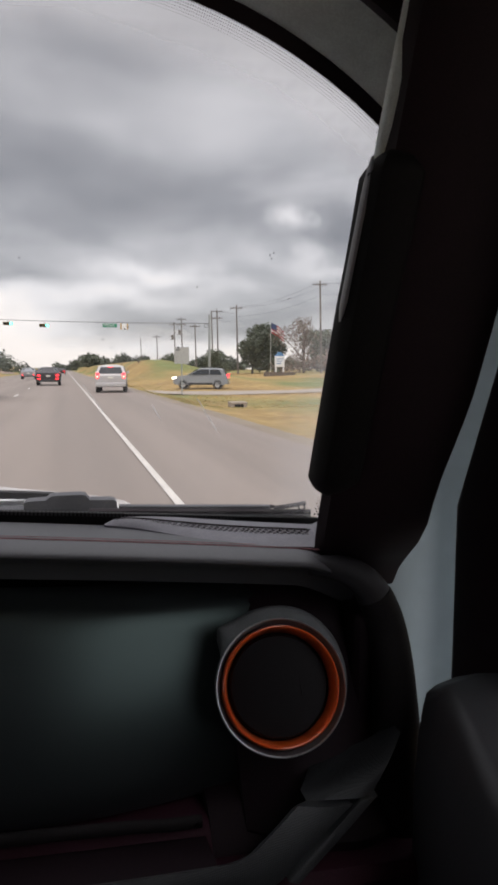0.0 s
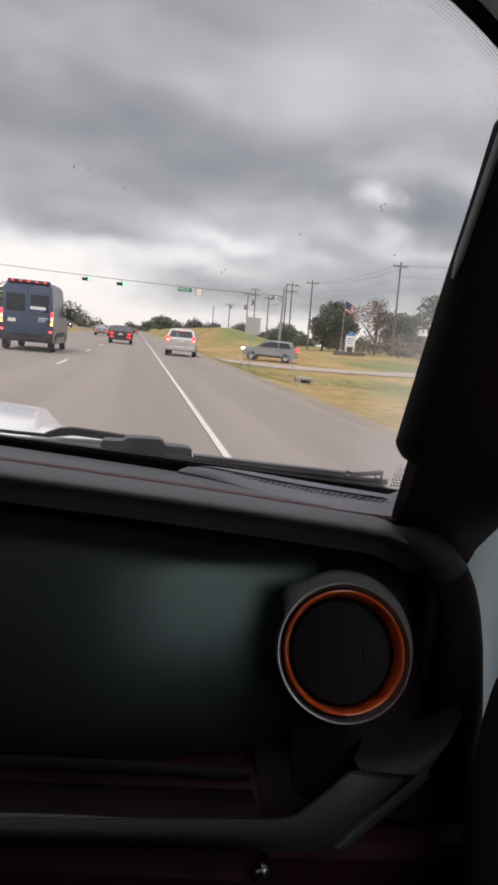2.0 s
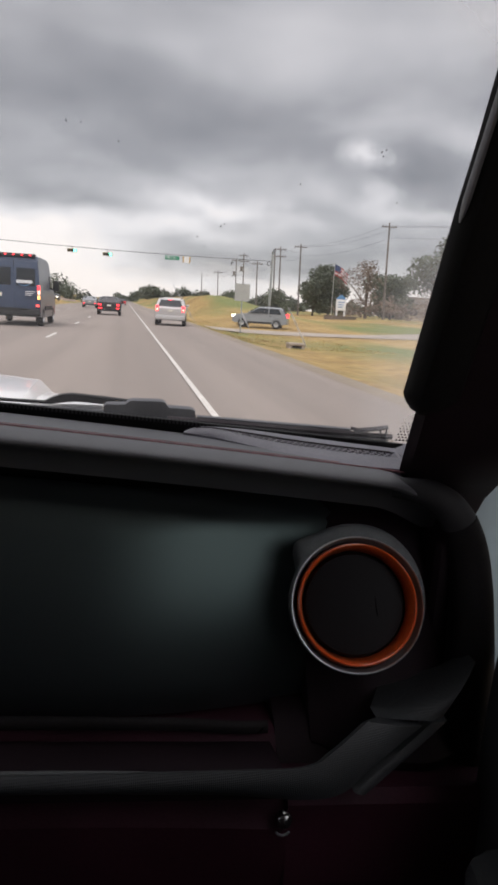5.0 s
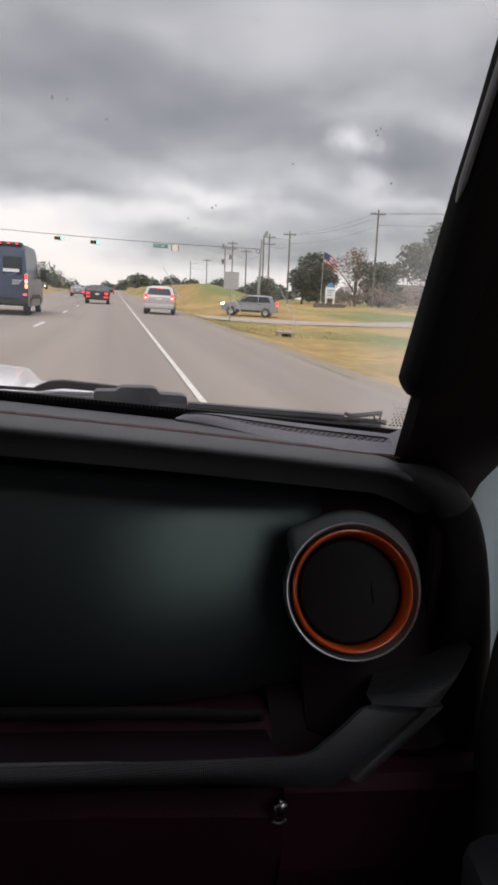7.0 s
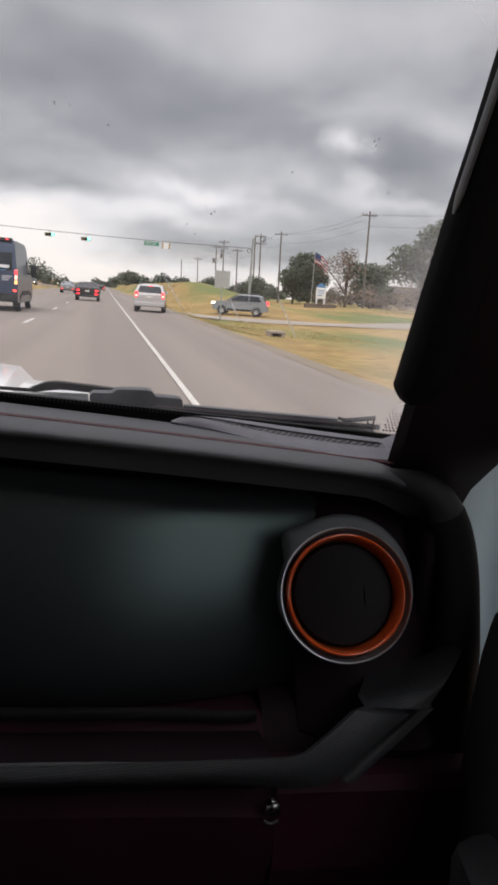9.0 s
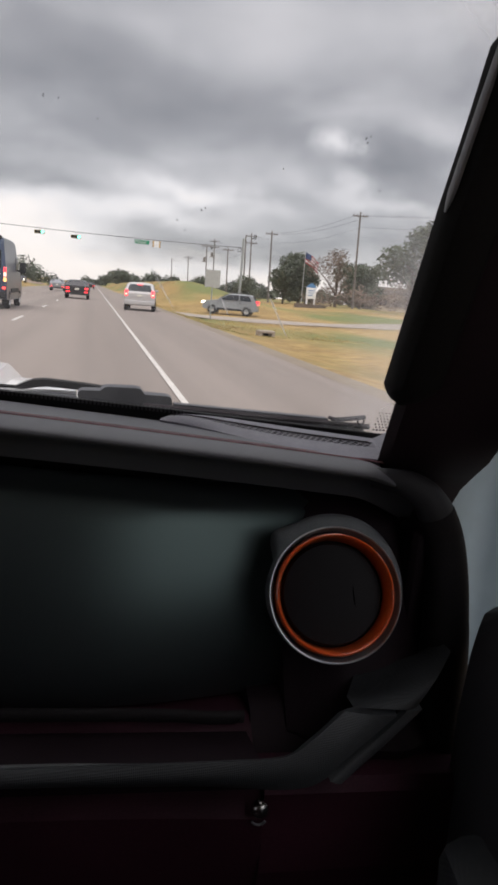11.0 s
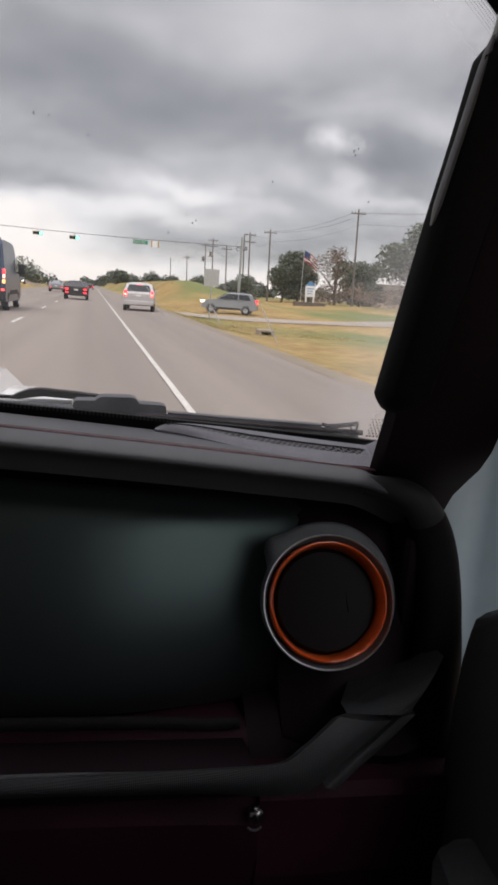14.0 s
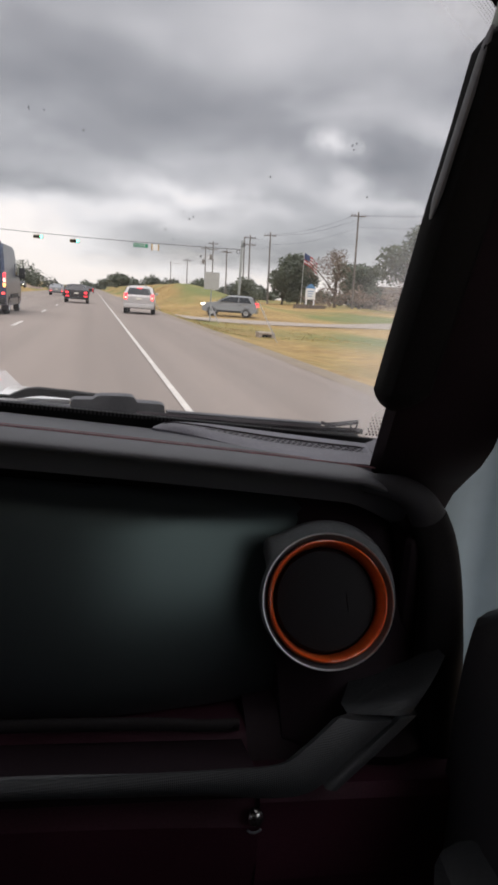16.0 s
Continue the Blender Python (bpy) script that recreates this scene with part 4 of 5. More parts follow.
part("cowl_cover", plate_y([(-0.0311, 1.1345), (-0.0311, 1.1465), (-0.0276, 1.1492), (-0.0072, 1.1498), (-0.0027, 1.1533), (0.0017, 1.1544), (0.0319, 1.1545), (0.0372, 1.1533), (0.0417, 1.1478), (0.0674, 1.1468), (0.0719, 1.1450), (0.0745, 1.1292)], 0.740, 0.764), "cowl", cowl, "grey raised plastic cover")
part("cowl_lip", plate_y([(0.0755, 1.1270), (0.0755, 1.1383), (0.1698, 1.1333), (0.2618, 1.1288), (0.2618, 1.1162)], 0.742, 0.756), "cowl", cowl)
part("cowl_rail", plate_y([(-0.70, 1.155), (-0.30, 1.1425), (-0.141, 1.1345), (-0.0335, 1.1305), (-0.0335, 1.1245), (-0.141, 1.1290), (-0.30, 1.136), (-0.70, 1.148)], 0.79, 0.82), "cowl", cowl)
wiper = empty("windshield_wiper", "black windshield wiper resting along the cowl", "wiper", (0, 0.85, 1.13))
part("arm", plate_y([(-0.106, 1.1370), (-0.096, 1.1422), (-0.085, 1.1465), (-0.072, 1.1480), (-0.030, 1.1450), (0.000, 1.1420), (0.001, 1.1372), (-0.030, 1.1368), (-0.068, 1.1392), (-0.083, 1.1372), (-0.098, 1.1345)], 0.822, 0.838), "rubber", wiper)
part("arm_link", tube([(-0.42, 0.83, 1.1485), (-0.141, 0.83, 1.1372), (-0.098, 0.83, 1.1360)], 0.0022, 8), "rubber", wiper)
part("blade", tube([glass_pt(0.04, 1.1370, -0.010), glass_pt(0.16, 1.1320, -0.009), glass_pt(0.25, 1.1290, -0.008), glass_pt(0.30, 1.1275, -0.008)], 0.0035, 6), "black", wiper)
part("blade_clip", join(tube([glass_pt(0.254, 1.1335, -0.008), glass_pt(0.270, 1.1355, -0.008), glass_pt(0.292, 1.1395, -0.008)], 0.003, 6), tube([glass_pt(0.250, 1.1365, -0.008), glass_pt(0.264, 1.1325, -0.008)], 0.0022, 6), lathe([(0.003, 0.001), (0.0042, 0.002), (0.005, 0.0), (0.0042, -0.002), (0.003, -0.001)], 14, Matrix.Translation(glass_pt(0.288, 1.1345, -0.008)) @ Matrix.Rotation(radians(80), 4, "X"))), "black", wiper)

# ---- pillar with grab handle ----
pillar = empty("trim_pillar", "black windshield pillar trim with a moulded grab handle", "trim", (0.28, 0.55, 1.1), kind="structure")


def pillar_ring(z):
    y = 0.525 - 0.42 * (z - 1.198) + 0.045 * smoothstep(1.150, 1.075, z)
    xr = 0.362 - 0.011 * smoothstep(1.29, 1.17, z) + 0.006 * smoothstep(1.14, 1.08, z)
    xl = 0.248 + 0.001 * smoothstep(1.20, 1.15, z) + 0.024 * smoothstep(1.150, 1.075, z)
    pts = [(xl + 0.036, y + 0.062), (xl + 0.010, y + 0.022), (xl, y + 0.004), (xl + 0.004, y - 0.010), (xl + 0.026, y - 0.024), (xr - 0.026, y - 0.036), (xr - 0.006, y - 0.034), (xr, y - 0.026), (xr, y + 0.040)]
    return [(px, py, z) for px, py in pts]


part("cover", loft([pillar_ring(1.07 + 0.57 * k / 28) for k in range(29)]), "black", pillar)


def handle_pt(s_, side, out):
    z = 1.182 + 0.276 * s_
    y = 0.525 - 0.42 * (z - 1.198)
    return Vector((0.2325 + side, y + out, z))


rings = []
for k in range(61):
    s_ = k / 60
    taper = min(1.0, math.sin(math.pi * min(1, max(0, s_ + 0.001))) * 5) ** 0.5
    lift = 0.007 * smoothstep(0.55, 0.8, s_)
    rings.append([handle_pt(s_, 0.018 + a * 0.018 * taper + lift * 0.2, b * 0.020 * taper - 0.004) for a, b in ((-1, 0.5), (-0.99, -0.3), (-0.7, -0.85), (0.0, -1.1), (1.0, -1.1), (1.6, -0.6), (1.6, 1.0), (-0.3, 1.0))])
part("grab_handle", loft(rings), "rubber", pillar, "black rubbery grab handle")
part("handle_insert", loft([[handle_pt(0.560 + 0.415 * k / 24, 0.0002 + (sx - 0.0016) * min(1.0, 2.4 * math.sin(math.pi * (0.02 + 0.96 * k / 24))) ** 0.6 + 0.0035 * (k / 24), -0.0080 + (sy + 0.0055) * min(1.0, 2.4 * math.sin(math.pi * (0.02 + 0.96 * k / 24))) ** 0.6) for sx, sy in ((0.0000, -0.001), (-0.0008, -0.005), (0.0005, -0.0095), (0.0022, -0.0108), (0.0032, -0.002))] for k in range(25)]), "insert", pillar, "satin grey insert along the handle")
rings = []
for z, r in ((1.446, 0.003), (1.456, 0.009), (1.472, 0.015), (1.49, 0.018), (1.53, 0.019), (1.58, 0.020), (1.66, 0.021)):
    left_x = 0.2450 + 0.030 * max(0.0, z - 1.456)
    rings.append([(left_x + r + r * math.cos(radians(24 * i)), 0.525 - 0.42 * (z - 1.198) + 0.010 + 1.15 * r * math.sin(radians(24 * i)), z) for i in range(15)])
part("upper_cover", loft(rings), "lining", pillar, "light grey upper pillar lining")


# ---- door side ----
def raked(pts, z):
    lean = 0.42 * max(0.0, z - 1.17)
    return [(px, py - lean, z) for px, py in pts]


jamb_outline = [(0.345, 0.70), (0.346, 0.616), (0.351, 0.608), (0.362, 0.608), (0.382, 0.614), (0.400, 0.620), (0.412, 0.621), (0.424, 0.616), (0.445, 0.602), (0.470, 0.588), (0.53, 0.560), (0.53, 0.70)]
jamb = tagged(part("wall_jamb", loft([raked(jamb_outline, z) for z in (0.70, 0.9, 1.05, 1.17, 1.3, 1.45, 1.62)]), "jamb"), "pale grey-blue painted door jamb", "door jamb", kind="structure")
door = empty("door_1", "dark front passenger door with window frame and trim", "door", (0.36, 0.2, 0.5), kind="structure")
frame_outline = [(0.374, 0.400), (0.371, 0.410), (0.371, 0.497), (0.374, 0.506), (0.382, 0.510), (0.41, 0.505), (0.41, 0.400)]
part("window_frame", loft([raked(frame_outline, z) for z in (0.95, 1.1, 1.17, 1.3, 1.45, 1.60)]), "black", door)
part("upper_frame", slab(0.345, 0.40, -0.70, 0.215, 1.55, 1.62, 0.008), "black", door)
rings = [[(0.314, 0.462, 0.45), (0.312, 0.462, 0.92), (0.315, 0.462, 0.975), (0.319, 0.462, 1.000), (0.322, 0.462, 1.012), (0.331, 0.462, 1.018), (0.350, 0.462, 1.023), (0.372, 0.462, 1.024), (0.381, 0.462, 1.030), (0.415, 0.462, 1.030), (0.415, 0.462, 0.45)]]
for k, y in enumerate((0.430, 0.400, 0.370, 0.340, 0.310, 0.280, 0.20, 0.0, -0.3, -0.77)):
    drop = 0.40 * min(0.13, 0.43 - y) + (0.008 if k == 0 else 0.0)
    e_ = (0.021, 0.015, 0.010, 0.006)[k] if k < 4 else 0.003
    rings.append([(0.292 + e_, y, 0.45), (0.287 + e_, y, 0.85), (0.290 + e_, y, 0.985 - drop), (0.296 + e_, y, 1.026 - drop), (0.302 + e_, y, 1.036 - drop), (0.316 + e_ / 2, y, 1.041 - drop), (0.352, y, 1.046 - drop), (0.372, y, 1.046 - 0.9 * drop), (0.381, y, 1.048), (0.415, y, 1.048), (0.415, y, 0.45)])
part("door_panel", loft(rings), "door_grey", door, "dark grey moulded door panel", smooth=70)
rings = []
for y, x0, z1 in ((0.394, 0.272, 0.848), (0.385, 0.264, 0.853), (0.34, 0.254, 0.857), (0.25, 0.238, 0.860), (0.0, 0.230, 0.862), (-0.5, 0.230, 0.862)):
    rings.append([(x0 + 0.004, y, z1 - 0.06), (x0, y, z1 - 0.012), (x0 + 0.003, y, z1 - 0.003), (x0 + 0.010, y, z1), (0.286, y, z1 + 0.003), (0.300, y, z1 + 0.003), (0.300, y, z1 - 0.06)])
part("armrest", loft(rings), "strip", door, "dark padded armrest")

# ---- plain unseen shell that closes the cabin, its openings sized to shape light ----
tagged(part("ceiling", slab(-1.10, 0.40, -1.30, 0.44, 1.665, 1.70), "headliner"), "plain dark headliner", "ceiling", kind="structure")
# solid, with no rear window, to keep light off the dash
tagged(part("wall_rear", slab(-1.10, 0.42, -1.33, -1.30, 0.0, 1.70), "black"), "plain dark unseen rear wall added to keep light out of the cabin", "wall", kind="structure")
tagged(part("wall_left", join(slab(-1.13, -1.10, -1.33, 0.9, 0.0, 1.10), slab(-1.13, -1.10, -1.33, 0.9, 1.55, 1.70), slab(-1.13, -1.10, 0.30, 0.9, 1.10, 1.55), slab(-1.13, -1.10, -1.33, -0.30, 1.10, 1.55)), "black"), "plain dark unseen far side of the cabin, its opening sized for light", "wall", kind="structure")
tagged(part("wall_right", join(slab(0.345, 0.40, -1.33, -0.775, 0.0, 1.047), slab(0.345, 0.40, -1.33, -0.701, 1.55, 1.70), slab(0.345, 0.40, -0.80, -0.701, 1.047, 1.55), slab(0.345, 0.40, -1.33, -1.06, 1.047, 1.55)), "black"), "plain dark near side of the cabin with its window openings", "wall", kind="structure")
tagged(part("floor", slab(-1.10, 0.42, -1.33, 0.95, 0.40, 0.43), "black"), "dark cabin floor", "floor", kind="structure")
tagged(part("wall_firewall", slab(-1.10, 0.42, 0.74, 0.78, 0.0, 1.095), "black"), "dark bulkhead behind the dash", "wall", kind="structure")

# ---- vehicles ----
def wheel(parent, m, r=0.34, w=0.22):
    turn = m @ Matrix.Rotation(radians(90), 4, "Y")
    h = w / 2
    t = part("wheel", lathe([(r * 0.62, -h), (r * 0.9, -h), (r, -h * 0.7), (r, h * 0.7), (r * 0.9, h), (r * 0.62, h)], 28, turn), "tyre", parent)
    part("rim", join(lathe([(0.0, -h * 0.55), (r * 0.2, -h * 0.55), (r * 0.22, -h * 0.4), (r * 0.6, -h * 0.45), (r * 0.64, -h * 0.95), (r * 0.64, 0)], 24, turn), lathe([(0.0, h * 0.55), (r * 0.2, h * 0.55), (r * 0.22, h * 0.4), (r * 0.6, h * 0.45), (r * 0.64, h * 0.95), (r * 0.64, 0)], 24, turn)), "rim", t)
    return t


def body_shell(profile, half, tumble, belt, n=9, round_=0.06):
    """Side outline (y, z) lofted across the width; above the belt it leans inwards."""
    rings = []
    for k in range(n):
        s_ = -1 + 2 * k / (n - 1)
        ring = []
        for y, z in profile:
            lean = 1 - tumble * max(0.0, z - belt)
            edge = abs(s_) ** 4
            ring.append((s_ * half * lean, y * (1 - 0.035 * edge), z - round_ * edge * max(0.0, min(1.0, (z - belt) * 2.2))))
        rings.append(ring)
    return loft(rings)


def place(name, label, category, x, y, z, turn):
    e = empty(name, label, category, (0, 0, 0))
    return e, Matrix.Translation((x, y, z)) @ Matrix.Rotation(radians(turn), 4, "Z")


def finish(e, m):
    e.matrix_basis = m


def pane_on(parent, pts, mat="tint", name="window", thick=0.012):
    """A pane with real thickness from four corner points."""
    p = [Vector(q) for q in pts]
    nrm = (p[1] - p[0]).cross(p[3] - p[0]).normalized() * thick
    return part(name, loft([[q - nrm for q in p], [q + nrm for q in p]]), mat, parent, smooth=0)


def delivery_van(x, y):
    e, m = place("delivery_van", "dark navy high-roof delivery van, brake lamps lit", "van", x, y, 0, 0)
    H, W, L = 2.78, 1.03, 5.9
    side = [(0.05, 0.42), (0.0, 0.55), (0.02, 1.1), (0.06, 1.9), (0.16, 2.62), (0.30, H - 0.02), (1.0, H), (3.6, H), (4.25, H - 0.12), (5.0, 1.75), (5.75, 1.32), (5.9, 1.0), (5.9, 0.45), (5.2, 0.36), (4.4, 0.34), (1.2, 0.34), (0.4, 0.36)]
    part("body", body_shell(side, W, 0.085, 1.15, 13), "van", e)
    part("roof_cap", slab(-0.80, 0.80, 0.10, 0.5, H - 0.10, H + 0.015, 0.03, 2), "van_dark", e)
    part("rear_door", slab(-0.90, -0.008, -0.035, 0.05, 0.62, 2.52, 0.02, 2, Matrix.Shear("XZ", 4, (0, 0)) @ Matrix.Rotation(radians(-2.6), 4, "X")), "van", e)
    part("rear_door", slab(0.008, 0.90, -0.035, 0.05, 0.62, 2.52, 0.02, 2, Matrix.Rotation(radians(-2.6), 4, "X")), "van", e)
    for sx in (-1, 1):
        x0, x1 = sorted((sx * 0.10, sx * 0.82))
        part("rear_window", slab(x0, x1, -0.052, 0.0, 1.56, 2.25, 0.03, 2, Matrix.Rotation(radians(-2.6), 4, "X")), "tint", e)
        lamp = part("tail_lamp", slab(sx * 0.965 - 0.055, sx * 0.965 + 0.055, -0.03, 0.10, 1.05, 1.62, 0.02, 2), "lens", e)
        part("stop_lens", slab(sx * 0.965 - 0.05, sx * 0.965 + 0.05, -0.045, 0.0, 1.42, 1.60, 0.015, 1), "tail", lamp)
        part("lower_lens", slab(sx * 0.965 - 0.05, sx * 0.965 + 0.05, -0.045, 0.0, 1.07, 1.20, 0.015, 1), "amber", lamp)
        part("lamp_core", slab(sx * 0.965 - 0.045, sx * 0.965 + 0.045, -0.042, 0.0, 1.26, 1.40, 0.015, 1), "core", lamp)
        part("bumper_reflector", slab(sx * 0.93 - 0.06, sx * 0.93 + 0.06, -0.12, -0.05, 0.78, 0.86, 0.01, 1), "tail_dim", e)
        for yy in (1.05, 4.85):
            wheel(e, Matrix.Translation((sx * 0.92, yy, 0.36)), 0.36, 0.24)
        part("mudguard", slab(sx * 0.90 - 0.13, sx * 0.90 + 0.13, 0.62, 0.66, 0.16, 0.5, 0.01, 1), "van_dark", e)
        arm = part("mirror", slab(sx * 1.20 - 0.13, sx * 1.20 + 0.13, 4.35, 4.50, 1.45, 1.92, 0.05, 2), "van_dark", e)
        part("mirror_arm", slab(min(sx * 0.98, sx * 1.12), max(sx * 0.98, sx * 1.12), 4.38, 4.44, 1.5, 1.58, 0.01, 1), "van_dark", arm)
        part("side_molding", slab(min(sx * 1.015, sx * 1.05), max(sx * 1.015, sx * 1.05), 1.55, 4.3, 0.62, 0.80, 0.012, 1), "van_dark", e)
        part("side_window", slab(min(sx * 0.955, sx * 0.985), max(sx * 0.955, sx * 0.985), 3.75, 4.70, 1.52, 2.05, 0.012, 1), "tint", e)
    part("bumper", slab(-1.0, 1.0, -0.09, 0.22, 0.42, 0.68, 0.05, 2), "van_dark", e)
    part("step", slab(-0.55, 0.55, -0.14, 0.0, 0.66, 0.70, 0.01, 1), "van_dark", e)
    for k in range(5):
        xk = -0.62 + 0.31 * k
        part("marker_lamp", slab(xk - 0.04, xk + 0.04, 0.06, 0.14, H - 0.07, H - 0.02, 0.01, 1), "tail", e)
    part("number_plate", slab(-0.72, -0.42, -0.062, -0.03, 1.12, 1.27, 0.005, 1), "plate", e)
    # maker's mark as plain shapes
    part("mark_bar", slab(0.12, 0.72, -0.075, -0.05, 1.66, 1.78, 0.02, 1), "white", e)
    smile = [(0.20 + 0.42 * k / 10, -0.066, 1.63 - 0.06 * math.sin(math.pi * k / 10)) for k in range(11)]
    part("mark_arc", tube(smile, 0.016, 6), "blue", e)
    for k in range(3):
        part("small_print", slab(0.45, 0.82 - 0.06 * k, -0.055, -0.03, 1.34 - 0.07 * k, 1.365 - 0.07 * k), "white", e, smooth=0)
    finish(e, m)
    return e


def passenger_car(name, label, x, y, z, turn, paint, kind="sedan", lit="rear", size=1.0):
    e, m = place(name, label, "car", x, y, z, turn)
    if kind == "sedan":
        L, W, H = 4.6, 0.92, 1.46
        side = [(0.02, 0.40), (0.0, 0.55), (0.03, 0.95), (0.10, 1.02), (0.55, 1.06), (1.35, 1.40), (1.75, H), (2.45, H - 0.01), (3.35, 1.05), (4.3, 0.90), (4.58, 0.72), (4.6, 0.42), (4.4, 0.30), (0.3, 0.30)]
        belt, glass = 0.98, [(0.72, 1.08), (1.32, 1.355), (2.35, 1.39), (3.05, 1.08)]
        rear = ((0.62, 1.065), (1.30, 1.36))
    else:
        L, W, H = 4.65, 0.93, 1.72
        side = [(0.04, 0.42), (0.0, 0.58), (0.02, 1.05), (0.12, 1.15), (0.42, 1.60), (0.62, H - 0.02), (1.2, H), (2.4, H - 0.02), (3.35, 1.15), (4.25, 1.02), (4.60, 0.80), (4.65, 0.45), (4.4, 0.33), (0.3, 0.33)]
        belt, glass = 1.10, [(0.48, 1.16), (0.72, 1.58), (2.32, 1.60), (3.10, 1.18)]
        rear = ((0.13, 1.17), (0.40, 1.56))
    part("body", body_shell(side, W, 0.30, belt, 15, 0.10), paint, e)
    for sx in (-1, 1):
        def on(yy, zz):
            return (sx * (W * (1 - 0.30 * max(0.0, zz - belt)) * 1.0 + 0.003), yy, zz)
        (a0, a1, a2, a3) = glass
        mid = (a1[0] + a2[0]) / 2
        bot = (a0[1] + a3[1]) / 2
        pane_on(e, [on(*a0), on(mid - 0.04, bot), on(mid - 0.04, a1[1] + 0.01), on(*a1)], name="side_window")
        pane_on(e, [on(mid + 0.04, bot), on(*a3), on(*a2), on(mid + 0.04, a1[1] + 0.01)], name="side_window")
        for yy in (0.86, L - 0.92):
            wheel(e, Matrix.Translation((sx * (W - 0.10), yy, 0.335)), 0.335, 0.22)
            part("arch", lathe([(0.36, -0.012), (0.40, -0.012), (0.40, 0.012), (0.36, 0.012)], 28, Matrix.Translation((sx * (W - 0.005), yy, 0.335)) @ Matrix.Rotation(radians(90), 4, "Y")), "van_dark", e)
        lz = 0.80 if kind == "sedan" else 0.98
        if kind == "sedan":
            lamp_bm = slab(sx * 0.70 - 0.12, sx * 0.70 + 0.12, -0.02, 0.10, lz - 0.06, lz + 0.07, 0.02, 2)
        else:
            lamp_bm = slab(sx * 0.80 - 0.085, sx * 0.80 + 0.085, -0.02, 0.10, lz - 0.12, lz + 0.24, 0.02, 2)
        lamp = part("tail_lamp", lamp_bm, "tail" if lit in ("rear", "both") else "lens", e)
        if kind != "sedan" and lit == "rear":
            part("lamp_core", slab(sx * 0.80 - 0.06, sx * 0.80 + 0.06, -0.032, 0.05, lz - 0.06, lz + 0.06, 0.02, 1), "core", lamp)
        if kind == "sedan":
            part("bumper_lamp", slab(sx * 0.68 - 0.14, sx * 0.68 + 0.14, -0.03, 0.05, 0.50, 0.57, 0.015, 1), "tail", e)
        part("head_lamp", slab(sx * 0.68 - 0.14, sx * 0.68 + 0.14, L - 0.22, L - 0.02, lz - 0.16, lz - 0.02, 0.03, 2), "head" if lit in ("front", "both") else "white", e)
        part("mirror", slab(sx * (W + 0.07) - 0.08, sx * (W + 0.07) + 0.08, 3.0, 3.12, 1.02 if kind == "sedan" else 1.16, 1.16 if kind == "sedan" else 1.32, 0.03, 2), paint, e)
        part("sill", slab(min(sx * (W - 0.02), sx * (W + 0.012)), max(sx * (W - 0.02), sx * (W + 0.012)), 1.28, L - 1.34, 0.32, 0.50, 0.01, 1), "van_dark", e)
        part("door_handle", slab(min(sx * W, sx * (W + 0.03)), max(sx * W, sx * (W + 0.03)), 1.30, 1.48, belt - 0.14, belt - 0.10, 0.008, 1), "van_dark", e)
        if kind != "sedan":
            part("roof_rail", tube([(sx * 0.66, 0.8, H + 0.005), (sx * 0.66, 0.9, H + 0.05), (sx * 0.66, 2.2, H + 0.05), (sx * 0.66, 2.3, H + 0.005)], 0.018, 6), "van_dark", e)
    (r0y, r0z), (r1y, r1z) = rear
    rw0, rw1 = W * 0.80, W * 0.66
    pane_on(e, [(-rw0, r0y - 0.008, r0z), (rw0, r0y - 0.008, r0z), (rw1, r1y - 0.008, r1z), (-rw1, r1y - 0.008, r1z)], name="rear_window")
    fy0, fy1 = (3.30, 2.50) if kind == "sedan" else (3.30, 2.46)
    fz0, fz1 = (1.075, 1.42) if kind == "sedan" else (1.185, 1.66)
    pane_on(e, [(-rw0, fy0 + 0.02, fz0), (rw0, fy0 + 0.02, fz0), (rw1, fy1 + 0.03, fz1), (-rw1, fy1 + 0.03, fz1)], name="front_window")
    part("bumper", slab(-W * 0.95, W * 0.95, -0.05, 0.16, 0.36, 0.62 if kind != "sedan" else 0.46, 0.05, 2), "van_dark" if kind == "sedan" else paint, e)
    part("number_plate", slab(-0.16, 0.16, -0.03, 0.03, 0.70 if kind == "sedan" else 0.86, 0.82 if kind == "sedan" else 0.98, 0.004, 1), "plate", e)
    part("stop_lamp", slab(-0.16, 0.16, r1y - 0.05, r1y + 0.03, r1z - 0.005, r1z + 0.022, 0.006, 1), "tail" if lit == "rear" and kind != "sedan" else "van_dark", e)
    finish(e, m @ Matrix.Scale(size, 4))
    return e


delivery_van(-4.35, 28.6)
passenger_car("sedan", "black sedan with glowing red tail lamps", -1.31, 56.0, 0, 0, "sedan", "sedan")
passenger_car("sport_utility_car", "pale silver sport utility car with lit brake lamps", 2.42, 38.7, 0.0, -6, "suv_white", "suv", "rear", 0.90)
passenger_car("sport_utility_car", "grey sport utility car waiting at a side drive", 12.25, 52.0, ground_z(12.25, 52.0) + 0.02, 72, "suv_grey", "suv", "both", 0.92)
passenger_car("sedan", "silver sedan far ahead in the next lane", -4.6, 92.0, 0, 0, "suv_grey", "sedan", "none")
passenger_car("sedan", "dark car far down the road", -1.6, 118.0, 0, 0, "sedan", "sedan")
passenger_car("sedan", "red-lit car far down the road", -0.9, 165.0, 0, 0, "sedan", "sedan")
for k, (xx, yy) in enumerate(((-15.5, 118.0), (-18.5, 136.0), (-15.5, 158.0), (-18.5, 190.0), (-15.5, 240.0))):
    passenger_car("oncoming_car", "far oncoming car with bright headlamps", xx, yy + 4.6, 0.25, 180, "suv_grey" if k % 2 else "sedan", "sedan", "front")


